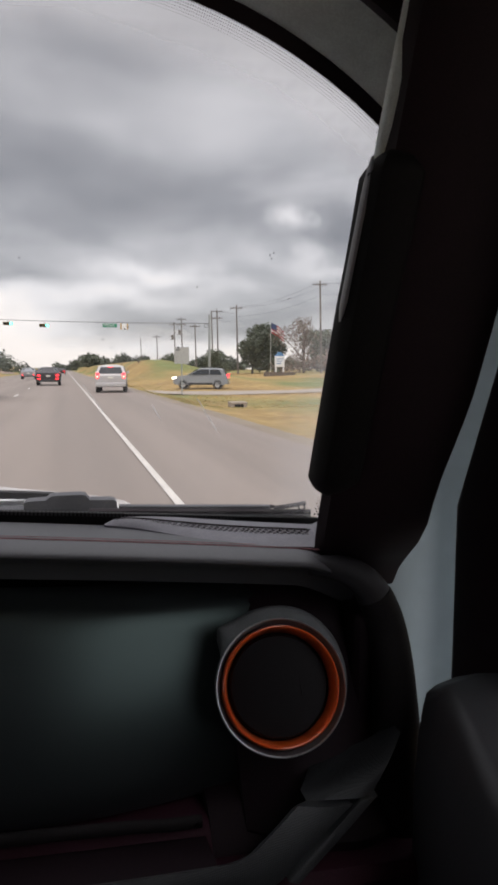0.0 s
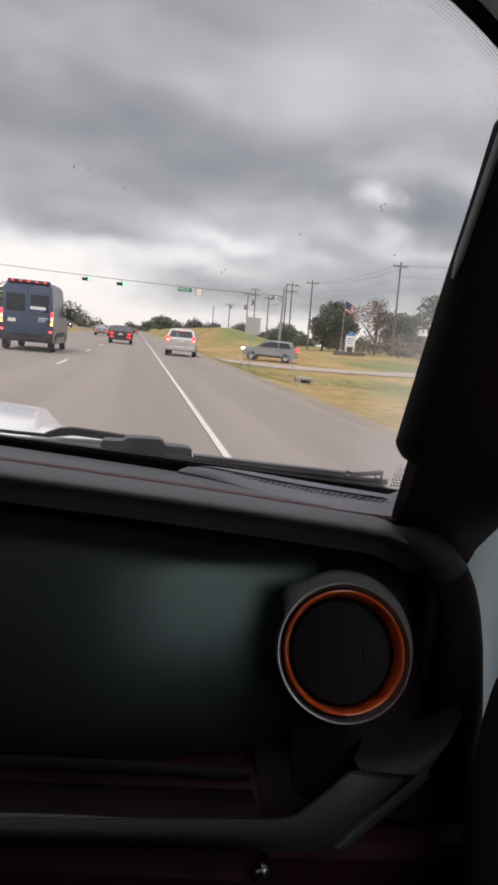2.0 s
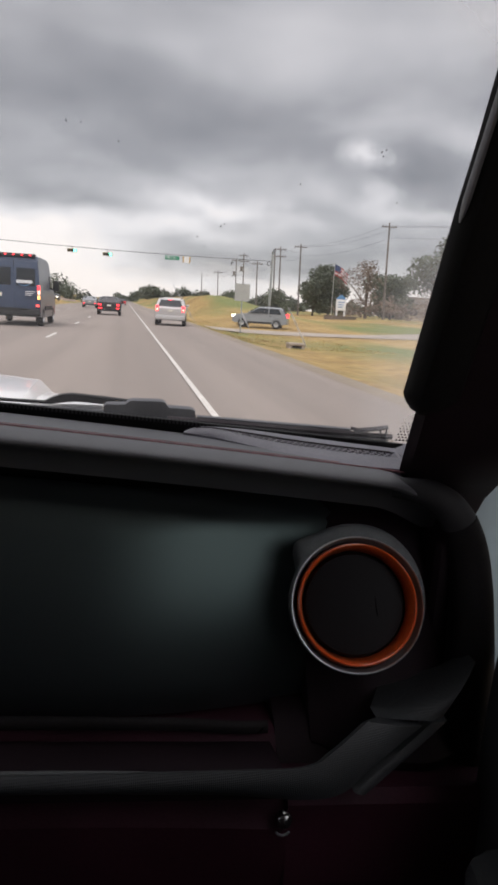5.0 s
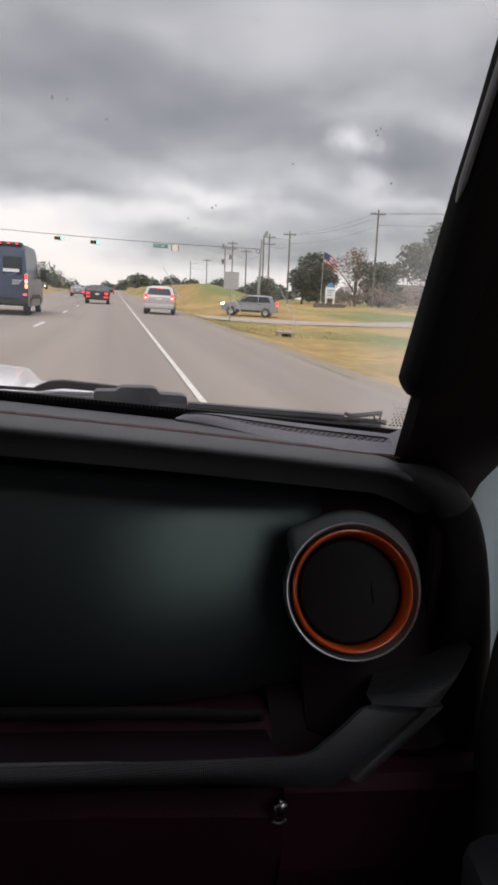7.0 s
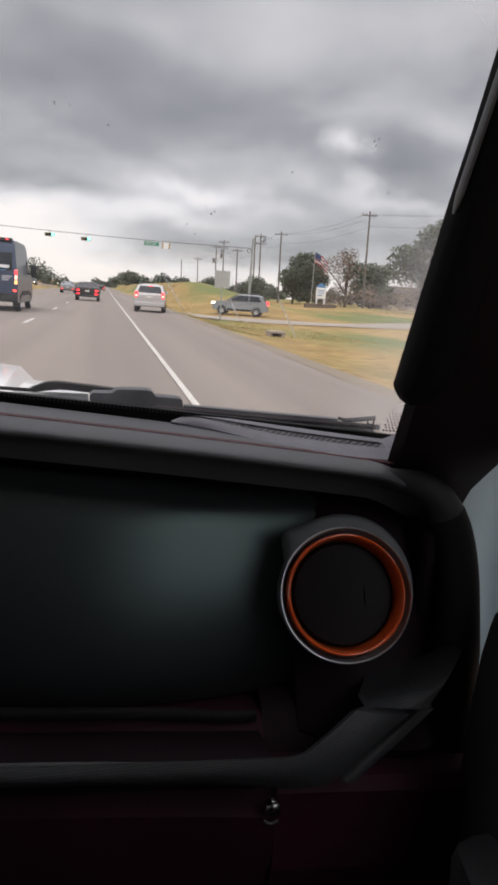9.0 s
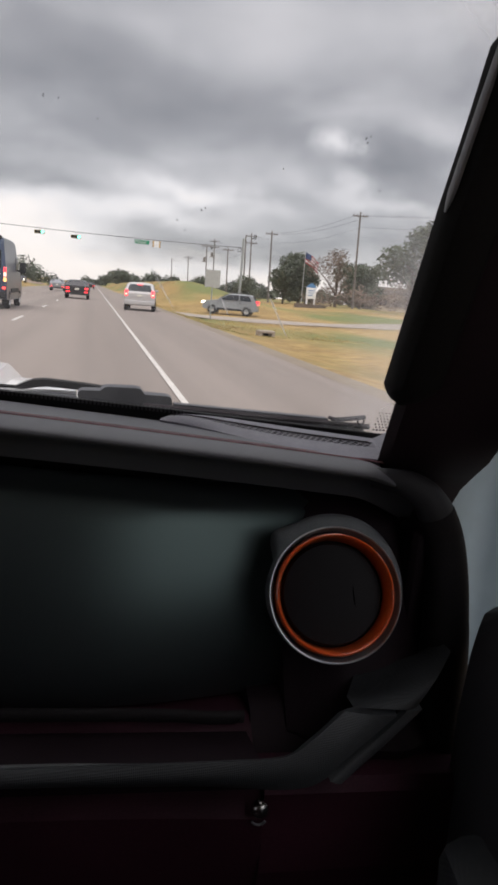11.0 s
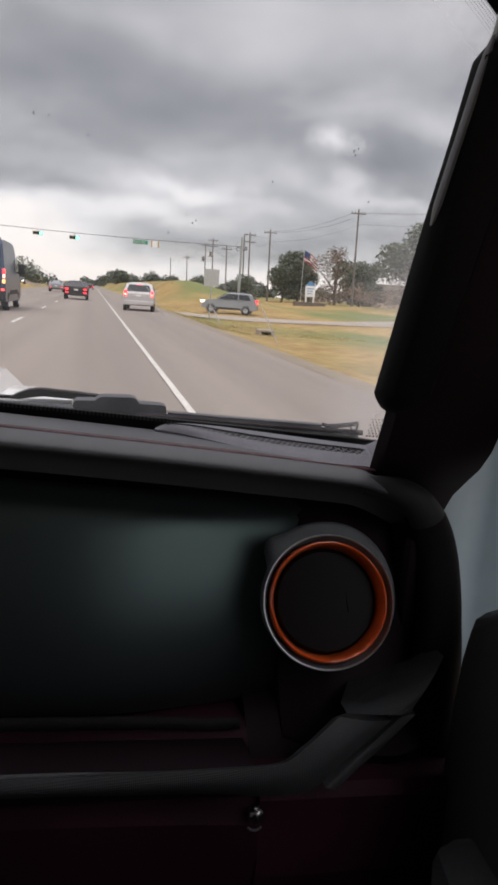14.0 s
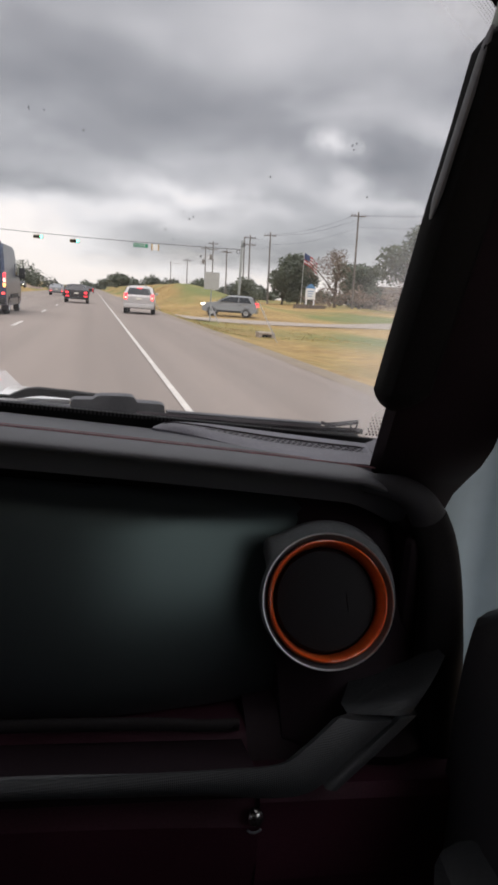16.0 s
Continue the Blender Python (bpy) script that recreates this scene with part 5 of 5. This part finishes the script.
# ---- trees ----
def leaf_cloud(blobs, count, size, rr, flat=0.8):
    """Many small bent leaves scattered near the surface of overlapping clumps."""
    verts, faces = [], []
    vols = [b[3] ** 2 for b in blobs]
    for _ in range(count):
        bx, by, bz, br = rr.choices(blobs, vols)[0]
        d = Vector((rr.gauss(0, 1), rr.gauss(0, 1), rr.gauss(0, 1))).normalized()
        r = br * (rr.random() ** 0.35) * rr.uniform(0.8, 1.12)
        c = Vector((bx + d.x * r, by + d.y * r, bz + d.z * r * flat))
        s_ = size * rr.uniform(0.5, 1.3)
        a = Vector((rr.gauss(0, 1), rr.gauss(0, 1), rr.gauss(0, 0.7))).normalized()
        b = a.cross(Vector((rr.gauss(0, 1), rr.gauss(0, 1), rr.gauss(0, 1)))).normalized()
        i = len(verts)
        verts += [c - a * s_, c + b * s_ * 0.45, c + a * s_, c - b * s_ * 0.45]
        faces.append((i, i + 1, i + 2, i + 3))
    me = bpy.data.meshes.new("crown")
    me.from_pydata([tuple(v) for v in verts], [], faces)
    return me


def tree(name, label, x, y, h, spread_, seed, leaf="leaf", count=2600, size=0.30, trunk=True, low=0.25):
    rr = random.Random(seed)
    z0 = ground_z(x, y) - 0.1
    e = empty(name, label, "tree", (x, y, z0))
    limbs = []
    blobs = []
    top = h * 0.55
    for k in range(9):
        a = rr.uniform(0, 2 * math.pi)
        rad = spread_ * rr.uniform(0.15, 0.75)
        zz = h * rr.uniform(low + 0.12, 0.86)
        fit_ = 1.0 - 0.5 * abs(zz / h - 0.5)
        br = spread_ * rr.uniform(0.28, 0.48) * fit_
        blobs.append((x + rad * math.cos(a) * fit_, y + rad * math.sin(a) * fit_, z0 + zz, br))
        base = Vector((x, y, z0 + h * rr.uniform(0.18, 0.40)))
        tip = Vector(blobs[-1][:3])
        mid = (base + tip) / 2 + Vector((rr.uniform(-0.4, 0.4), rr.uniform(-0.4, 0.4), 0.3))
        limbs.append(tube([base, mid, tip], h * 0.014, 5, h * 0.004))
    blobs.append((x, y, z0 + h * 0.62, spread_ * 0.5))
    limbs.append(tube([(x, y, z0), (x + 0.1, y, z0 + h * 0.25), (x - 0.1, y + 0.1, z0 + h * 0.5), (x, y, z0 + h * 0.8)], h * 0.028, 7, h * 0.006))
    part("trunk", join(*limbs), "bark", e)
    me = leaf_cloud(blobs, count, size, rr)
    me.materials.append(M[leaf])
    c = new("crown", me)
    c.parent = e
    c.matrix_parent_inverse = e.matrix_basis.inverted()
    return e


TREES = (
    ("oak_tree", "broad dark green oak at the edge of a lot", 38.5, 78, 13.5, 6.0, "leaf", 5200, 0.28, 0.15),
    ("oak_tree", "dark green roadside oak", 47.0, 86, 11.5, 5.5, "leaf", 4200, 0.28, 0.1),
    ("oak_tree", "dark green rounded tree behind the grass", 31.0, 114, 7.4, 4.6, "leaf", 4200, 0.26, 0.0),
    ("oak_tree", "low dark green tree beside the poles", 26.0, 118, 4.6, 3.6, "leaf", 3000, 0.22, 0.0),
    ("bare_tree", "brownish half-bare tree with thin twigs", 37.5, 106, 9.4, 5.2, "leaf_brown", 2600, 0.17, 0.1),
    ("oak_tree", "dense green tree behind the sign", 35.5, 120, 8.8, 5.4, "leaf", 4200, 0.28, 0.0),
    ("oak_tree", "dense green tree among brown scrub", 42.5, 108, 8.6, 5.4, "leaf", 4200, 0.28, 0.0),
    ("bare_tree", "brownish half-bare tree with thin twigs", 47.5, 100, 9.5, 5.6, "leaf_brown", 2600, 0.17, 0.1),
    ("oak_tree", "small dark tree on the low hill", 25.0, 168, 5.5, 4.4, "leaf", 2600, 0.26, 0.0),
    ("oak_tree", "dark green tree at the far edge of the lot", 54.0, 108, 10.0, 6.0, "leaf", 4200, 0.28, 0.0),
    ("oak_tree", "green tree in the row behind the lot", 39.0, 132, 9.5, 6.0, "leaf", 4200, 0.30, 0.0),
    ("oak_tree", "green tree in the row behind the lot", 49.0, 128, 10.0, 6.0, "leaf", 4200, 0.30, 0.0),
)
for k, (kind_, label_, tx, ty, th, ts, lf, cnt, sz_, lw) in enumerate(TREES):
    tree(kind_, label_, tx, ty, th, ts, k + 1, lf, cnt, sz_, low=lw)

rr = random.Random(20)


def far_wood(name, label, spots, leaf, size, count):
    blobs = []
    for x, y, r in spots:
        z0 = ground_z(x, y)
        for _ in range(5):
            blobs.append((x + rr.uniform(-r, r), y + rr.uniform(-r, r), z0 + r * rr.uniform(0.2, 0.85), r * rr.uniform(0.4, 0.75)))
    me = leaf_cloud(blobs, count, size, rr)
    me.materials.append(M[leaf])
    return tagged(new(name, me), label, "trees", kind="stuff")


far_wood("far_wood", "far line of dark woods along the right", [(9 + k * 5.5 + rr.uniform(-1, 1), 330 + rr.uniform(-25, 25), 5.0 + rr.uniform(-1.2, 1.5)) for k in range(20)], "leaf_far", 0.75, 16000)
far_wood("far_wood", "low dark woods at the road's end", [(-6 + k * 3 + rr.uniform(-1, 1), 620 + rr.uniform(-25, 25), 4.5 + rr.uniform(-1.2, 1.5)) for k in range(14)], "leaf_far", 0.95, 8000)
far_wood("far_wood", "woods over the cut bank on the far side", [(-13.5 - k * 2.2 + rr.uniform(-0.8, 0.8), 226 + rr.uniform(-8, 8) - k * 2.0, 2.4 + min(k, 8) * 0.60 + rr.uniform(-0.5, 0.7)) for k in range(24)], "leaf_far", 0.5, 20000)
far_wood("hedge", "brown scrub in front of the roadside trees", [(33 + k * 3.0, 104 + rr.uniform(-3, 3), 2.4 + rr.uniform(-0.4, 0.6)) for k in range(10)], "leaf_brown", 0.22, 3500)
rock = bmesh.new()
bmesh.ops.create_grid(rock, x_segments=60, y_segments=14, size=0.5)
for v in rock.verts:
    u, w = v.co.x + 0.5, v.co.y + 0.5
    x, y = -14 - 58 * u, 214 - 34 * u
    hgt = (0.6 + 3.6 * smoothstep(0.0, 0.3, u)) * w
    n_ = noise.noise((u * 22, w * 4, 1.0)) * 0.9
    v.co = Vector((x - 1.5 * w + n_, y + 2.5 * w + n_, ground_z(x, y) * 0.6 + hgt))
tagged(part("rock_cut", rock, "rock", smooth=30), "brown rocky cut bank across the road", "rock bank", kind="structure")


# ---- utility poles and wires ----
def utility_pole(x, y, h, arms=1, lean=-1.4, can=False):
    z0 = ground_z(x, y) - 0.2
    e = empty("utility_pole", "tall weathered wooden utility pole with cross arms", "utility pole", (x, y, z0), group="utility poles")
    part("shaft", tube([(x, y, z0), (x, y, z0 + h)], 0.17, 10, 0.11), "pole", e)
    for k in range(arms):
        za = z0 + h - 0.6 - 1.3 * k
        arm = part("cross_arm", slab(x - 1.15, x + 1.15, y - 0.07, y + 0.07, za - 0.07, za + 0.07, 0.02, 1), "pole", e)
        for s_ in (-1.0, -0.5, 0.5, 1.0):
            part("insulator", lathe([(0.0, 0.26), (0.05, 0.24), (0.07, 0.12), (0.045, 0.1), (0.045, 0.0)], 8, Matrix.Translation((x + s_, y, za + 0.05))), "pole", arm)
    if can:
        part("transformer", lathe([(0.0, 0.5), (0.26, 0.48), (0.30, 0.4), (0.30, -0.45), (0.0, -0.5)], 16, Matrix.Translation((x - 0.5, y, z0 + h - 3.6))), "pole", e, "grey transformer can")
        part("platform", slab(x - 1.1, x + 0.2, y - 0.2, y + 0.2, z0 + h - 4.25, z0 + h - 4.13, 0.02, 1), "pole", e)
    e.matrix_basis = e.matrix_basis @ Matrix.Rotation(radians(lean), 4, "Y")
    return Vector((x, y, z0 + h - 0.5))


tops = [utility_pole(37.5, 98, 14.0, 1), utility_pole(30.5, 122, 12.6, 1), utility_pole(29.5, 134, 13.0, 2), utility_pole(30.3, 143, 13.2, 0),
        utility_pole(28.0, 150, 11.0, 1), utility_pole(27.5, 165, 13.6, 2, can=True), utility_pole(26.2, 168, 12.6, 1, can=True), utility_pole(26.0, 200, 11.0, 1), utility_pole(24.0, 225, 11.0, 0)]
wires = []
for a, b in ((0, 1), (1, 2), (2, 4), (4, 5), (5, 7), (7, 8)):
    for off, dz_ in ((-0.9, 0.0), (0.9, 0.0), (0.0, -1.6)):
        p, q = tops[a] + Vector((off, 0, dz_)), tops[b] + Vector((off, 0, dz_))
        wires.append(tube([p.lerp(q, k / 8) - Vector((0, 0, 0.7 * math.sin(math.pi * k / 8))) for k in range(9)], 0.014, 4))
p = tops[0]
for off, dz_ in ((-0.9, 0.0), (0.9, 0.0), (0.0, -1.6)):
    q = Vector((62, 40, p.z - 0.5))
    wires.append(tube([p + Vector((off, 0, dz_)) + (q - p) * (k / 8) - Vector((0, 0, 1.2 * math.sin(math.pi * k / 8))) for k in range(9)], 0.014, 4))
tagged(part("power_lines", join(*wires), "wire"), "thin dark sagging power lines between the poles", "wires", kind="stuff")

# ---- roadside things ----
fx, fy = 32.5, 108.0
fz = ground_z(fx, fy)
flag = empty("flag_pole", "flag with red and white stripes on a tall pole", "flag", (fx, fy, fz))
part("shaft", tube([(fx, fy, fz - 0.2), (fx, fy, fz + 8.6)], 0.07, 8, 0.04), "silver", flag)
for k in range(7):
    a = [(fx + 0.05 + 2.3 * i / 10, fy + 0.25 * math.sin(i * 0.9), fz + 8.3 - 0.235 * k - 1.5 * (i / 10) ** 1.3) for i in range(11)]
    part("stripe", loft([[(px, py, pz), (px, py + 0.02, pz), (px, py + 0.02, pz - 0.24), (px, py, pz - 0.24)] for px, py, pz in a]), "flag_red" if k % 2 == 0 else "white", flag)
part("canton", loft([[(px, py - 0.03, pz + 0.01), (px, py + 0.05, pz + 0.01), (px, py + 0.05, pz - 0.95), (px, py - 0.03, pz - 0.95)] for px, py, pz in [(fx + 0.05 + 2.3 * i / 10, fy + 0.25 * math.sin(i * 0.9), fz + 8.3 - 1.5 * (i / 10) ** 1.3) for i in range(5)]]), "flag_blue", flag)
sx_, sy_ = 29.0, 92.0
sz = ground_z(sx_, sy_)
sign = empty("monument_sign", "white roadside sign with a blue emblem on a dark base", "sign", (sx_, sy_, sz))
part("base", slab(sx_ - 2.2, sx_ + 2.2, sy_ - 0.4, sy_ + 0.4, sz - 0.3, sz + 0.55, 0.05, 1), "bark", sign)
for s_ in (-0.55, 0.55):
    part("post", slab(sx_ + s_ - 0.09, sx_ + s_ + 0.09, sy_ - 0.09, sy_ + 0.09, sz + 0.5, sz + 1.4, 0.01, 1), "white", sign)
part("board", slab(sx_ - 0.70, sx_ + 0.70, sy_ - 0.14, sy_ + 0.14, sz + 1.25, sz + 2.75, 0.05, 2), "white", sign)
part("pediment", loft([[(sx_ - 0.74, yy, sz + 2.75), (sx_ + 0.74, yy, sz + 2.75), (sx_ + 0.10, yy, sz + 3.35), (sx_ - 0.10, yy, sz + 3.35)] for yy in (sy_ - 0.16, sy_ + 0.16)]), "blue", sign, "blue gabled top", smooth=0)
for k in range(3):
    part("print_bar", slab(sx_ - 0.48, sx_ + 0.48 - 0.15 * k, sy_ - 0.155, sy_ - 0.142, sz + 2.30 - 0.32 * k, sz + 2.42 - 0.32 * k), "blue", sign, smooth=0)
hx, hy = 60.0, 128.0
hz = ground_z(hx, hy)
house = empty("lot_building", "low tan building behind the roadside trees", "building", (hx, hy, hz))
part("wall", slab(hx - 7, hx + 7, hy, hy + 8, hz - 0.3, hz + 3.0), "wall", house, smooth=0)
part("roof", loft([[(hx - 7.6, hy - 0.6, hz + 3.0), (hx + 7.6, hy - 0.6, hz + 3.0), (hx + 7.6, hy + 8.6, hz + 3.0), (hx - 7.6, hy + 8.6, hz + 3.0)], [(hx - 5, hy + 3.4, hz + 4.6), (hx + 5, hy + 3.4, hz + 4.6), (hx + 5, hy + 4.6, hz + 4.6), (hx - 5, hy + 4.6, hz + 4.6)]]), "bark", house, smooth=0)
for k in range(4):
    part("window", slab(hx - 5.5 + 3.2 * k, hx - 4.0 + 3.2 * k, hy - 0.03, hy + 0.05, hz + 0.9, hz + 2.2), "tint", house, smooth=0)
drive_pts = [(PAVED - 0.2 + 1.6 * k, 44 + 0.02 * k * k) for k in range(18)]
part_d = loft([[(x, y - 3.2, ground_z(x, y - 3.2) + 0.03), (x, y, ground_z(x, y) + 0.04), (x, y + 3.2, ground_z(x, y + 3.2) + 0.03)] for k, (x, y) in enumerate(drive_pts)], False, False)
tagged(part("side_drive", part_d, "concrete", smooth=180), "pale concrete side drive meeting the road", "driveway", kind="structure")


# ---- signals on a span wire, road sign, culvert ----
def horizontal_signal(x, y, z):
    """Three lamps side by side in a yellow housing; the end lamp shows green."""
    e = empty("traffic_light", "yellow horizontal traffic light showing green on a span wire", "traffic light", (x, y, z), group="traffic lights on the span wire")
    body = part("housing", slab(x - 0.56, x + 0.56, y - 0.10, y + 0.12, z - 0.19, z + 0.19, 0.03, 2), "signal_body", e)
    part("hanger", tube([(x, y, z + 0.18), (x, y, z + 0.52)], 0.03, 8), "galvanised", e)
    for k in range(3):
        cx = x - 0.36 + 0.36 * k
        m = Matrix.Translation((cx, y - 0.10, z)) @ Matrix.Rotation(radians(90), 4, "X")
        part("visor", lathe([(0.165, 0.0), (0.165, 0.20), (0.155, 0.20), (0.155, 0.0)], 20, m), "van_dark", body)
        part("lens", lathe([(0.0, 0.035), (0.08, 0.028), (0.15, 0.0)], 20, m), "signal_green" if k == 2 else "van_dark", body)
    return e


SPAN_Y = 86.0
horizontal_signal(-6.40, SPAN_Y, 6.62)
horizontal_signal(-2.30, SPAN_Y, 6.46)
span = empty("signal_pole", "grey galvanised steel pole holding the signal span wire", "signal pole", (17.75, SPAN_Y, 0))
zb = ground_z(17.75, SPAN_Y)
part("shaft", tube([(17.75, SPAN_Y, zb - 0.2), (17.78, SPAN_Y, 8.15)], 0.17, 16, 0.13), "galvanised", span)
part("base_plate", slab(17.5, 18.0, SPAN_Y - 0.25, SPAN_Y + 0.25, zb - 0.1, zb + 0.06, 0.02, 1), "galvanised", span)
part("cap", lathe([(0.0, 0.10), (0.08, 0.08), (0.14, 0.0), (0.14, -0.06)], 16, Matrix.Translation((17.78, SPAN_Y, 8.15))), "galvanised", span)
part("cable_coil", lathe([(0.20, -0.03), (0.26, -0.03), (0.26, 0.03), (0.20, 0.03), (0.20, -0.03)], 20, Matrix.Translation((17.35, SPAN_Y - 0.05, 6.75)) @ Matrix.Rotation(radians(90), 4, "X")), "wire", span)
span_wire = tagged(part("span_wire", tube([(17.70 - 34.0 * k / 24, SPAN_Y, 7.06 - 0.20 * math.sin(math.pi * k / 24) + 0.20 * k / 24) for k in range(25)], 0.032, 6), "wire"), "dark cable carrying the traffic lights", "wire")
name_sign = empty("street_sign", "green street name sign with white lettering on the span wire", "street sign", (5.38, SPAN_Y, 6.58))
part("board", slab(4.52, 6.25, SPAN_Y - 0.02, SPAN_Y + 0.02, 6.36, 6.81, 0.01, 1), "sign_green", name_sign)
text = bpy.data.curves.new("lettering", "FONT")
text.body, text.size, text.align_x, text.align_y, text.extrude = "WESTLAKE", 0.37, "CENTER", "CENTER", 0.004
lettering = new("lettering", text)
text.materials.append(M["white"])
lettering.matrix_basis = Matrix.Translation((5.25, SPAN_Y - 0.03, 6.585)) @ Matrix.Rotation(radians(90), 4, "X") @ Matrix.Diagonal((0.72, 1, 1, 1))
lettering.parent = name_sign
lettering.matrix_parent_inverse = name_sign.matrix_basis.inverted()
for sx in (4.8, 5.95):
    part("bracket", slab(sx - 0.03, sx + 0.03, SPAN_Y - 0.015, SPAN_Y + 0.015, 6.80, 6.98, 0.006, 1), "galvanised", name_sign)
lane_sign = empty("lane_sign", "white lane sign with striped yellow edges on the span wire", "sign", (7.1, SPAN_Y, 6.5))
part("board", slab(6.72, 7.52, SPAN_Y - 0.02, SPAN_Y + 0.02, 6.12, 6.84, 0.01, 1), "white", lane_sign)
for sx in (6.72, 7.52):
    part("striped_edge", slab(sx - 0.07, sx + 0.07, SPAN_Y - 0.035, SPAN_Y - 0.022, 6.10, 6.86), "stripe", lane_sign, smooth=0)
    for k in range(4):
        part("dark_stripe", slab(sx - 0.07, sx + 0.07, SPAN_Y - 0.042, SPAN_Y - 0.036, 6.16 + 0.18 * k, 6.22 + 0.18 * k), "van_dark", lane_sign, smooth=0)
for sx in (6.9, 7.35):
    part("bracket", slab(sx - 0.03, sx + 0.03, SPAN_Y - 0.015, SPAN_Y + 0.015, 6.83, 6.99, 0.006, 1), "galvanised", lane_sign)

bx, by = 6.78, 41.0
bz = ground_z(bx, by)
board_sign = empty("road_sign", "grey rectangular road sign on a single metal post", "road sign", (bx, by, bz))
part("post", slab(bx - 0.035, bx + 0.035, by - 0.02, by + 0.02, bz - 0.3, 2.60, 0.008, 1), "galvanised", board_sign)
part("board", slab(bx - 0.45, bx + 0.45, by - 0.030, by - 0.022, 1.62, 2.62, 0.003, 1), "sign_back", board_sign)
for zz in (1.85, 2.38):
    part("brace", slab(bx - 0.30, bx + 0.30, by - 0.021, by + 0.012, zz - 0.025, zz + 0.025, 0.005, 1), "galvanised", board_sign)

qx, qy = 6.80, 27.0
qz = ground_z(qx, qy)
culvert = empty("culvert", "small concrete culvert headwall with a dark pipe mouth in the grass", "culvert", (qx, qy, qz))
for sx in (-0.26, 0.26):
    part("side_wall", slab(qx + sx - 0.07, qx + sx + 0.07, qy - 0.1, qy + 0.5, qz - 0.2, qz + 0.12, 0.02, 1), "concrete", culvert)
part("lintel", slab(qx - 0.34, qx + 0.34, qy - 0.12, qy + 0.5, qz + 0.12, qz + 0.22, 0.02, 1), "concrete", culvert)
part("back", slab(qx - 0.19, qx + 0.19, qy + 0.4, qy + 0.48, qz - 0.2, qz + 0.12), "van_dark", culvert, smooth=0)


def grass_tufts(name, label, x0, x1, y0, y1, count, tall, mat, seed):
    """Thin bent blades in small clumps, denser towards the paved edge."""
    rr = random.Random(seed)
    verts, faces = [], []
    for _ in range(count):
        x = x0 + (x1 - x0) * rr.random() ** 1.5
        y = y0 + (y1 - y0) * rr.random() ** 1.6
        if noise.noise((x * 0.22, y * 0.07, seed)) < rr.uniform(-0.5, 0.25):
            continue
        z = ground_z(x, y) - 0.02
        h = tall * rr.uniform(0.45, 1.1) * (0.7 + 0.3 * min(1.0, (x - x0) / 2))
        for _ in range(4):
            a = rr.uniform(0, 2 * math.pi)
            bx_, by_ = x + rr.uniform(-0.10, 0.10), y + rr.uniform(-0.10, 0.10)
            w, lean = 0.018 + 0.00025 * y, rr.uniform(0.1, 0.45) * h
            i = len(verts)
            verts += [(bx_ - w * math.sin(a), by_ + w * math.cos(a), z), (bx_ + w * math.sin(a), by_ - w * math.cos(a), z), (bx_ + lean * math.cos(a), by_ + lean * math.sin(a), z + h * rr.uniform(0.7, 1.0))]
            faces.append((i, i + 1, i + 2))
    me = bpy.data.meshes.new(name)
    me.from_pydata(verts, [], faces)
    me.materials.append(M[mat])
    return tagged(new(name, me), label, "grass", kind="stuff")


grass_tufts("dry_grass", "uneven dry tan grass along the paved edge", PAVED + 0.12, 11, 26, 110, 6000, 0.08, "blade", 3)
grass_tufts("green_grass", "patches of greener grass on the verge", PAVED + 0.12, 8, 26, 80, 1800, 0.07, "blade_green", 8)
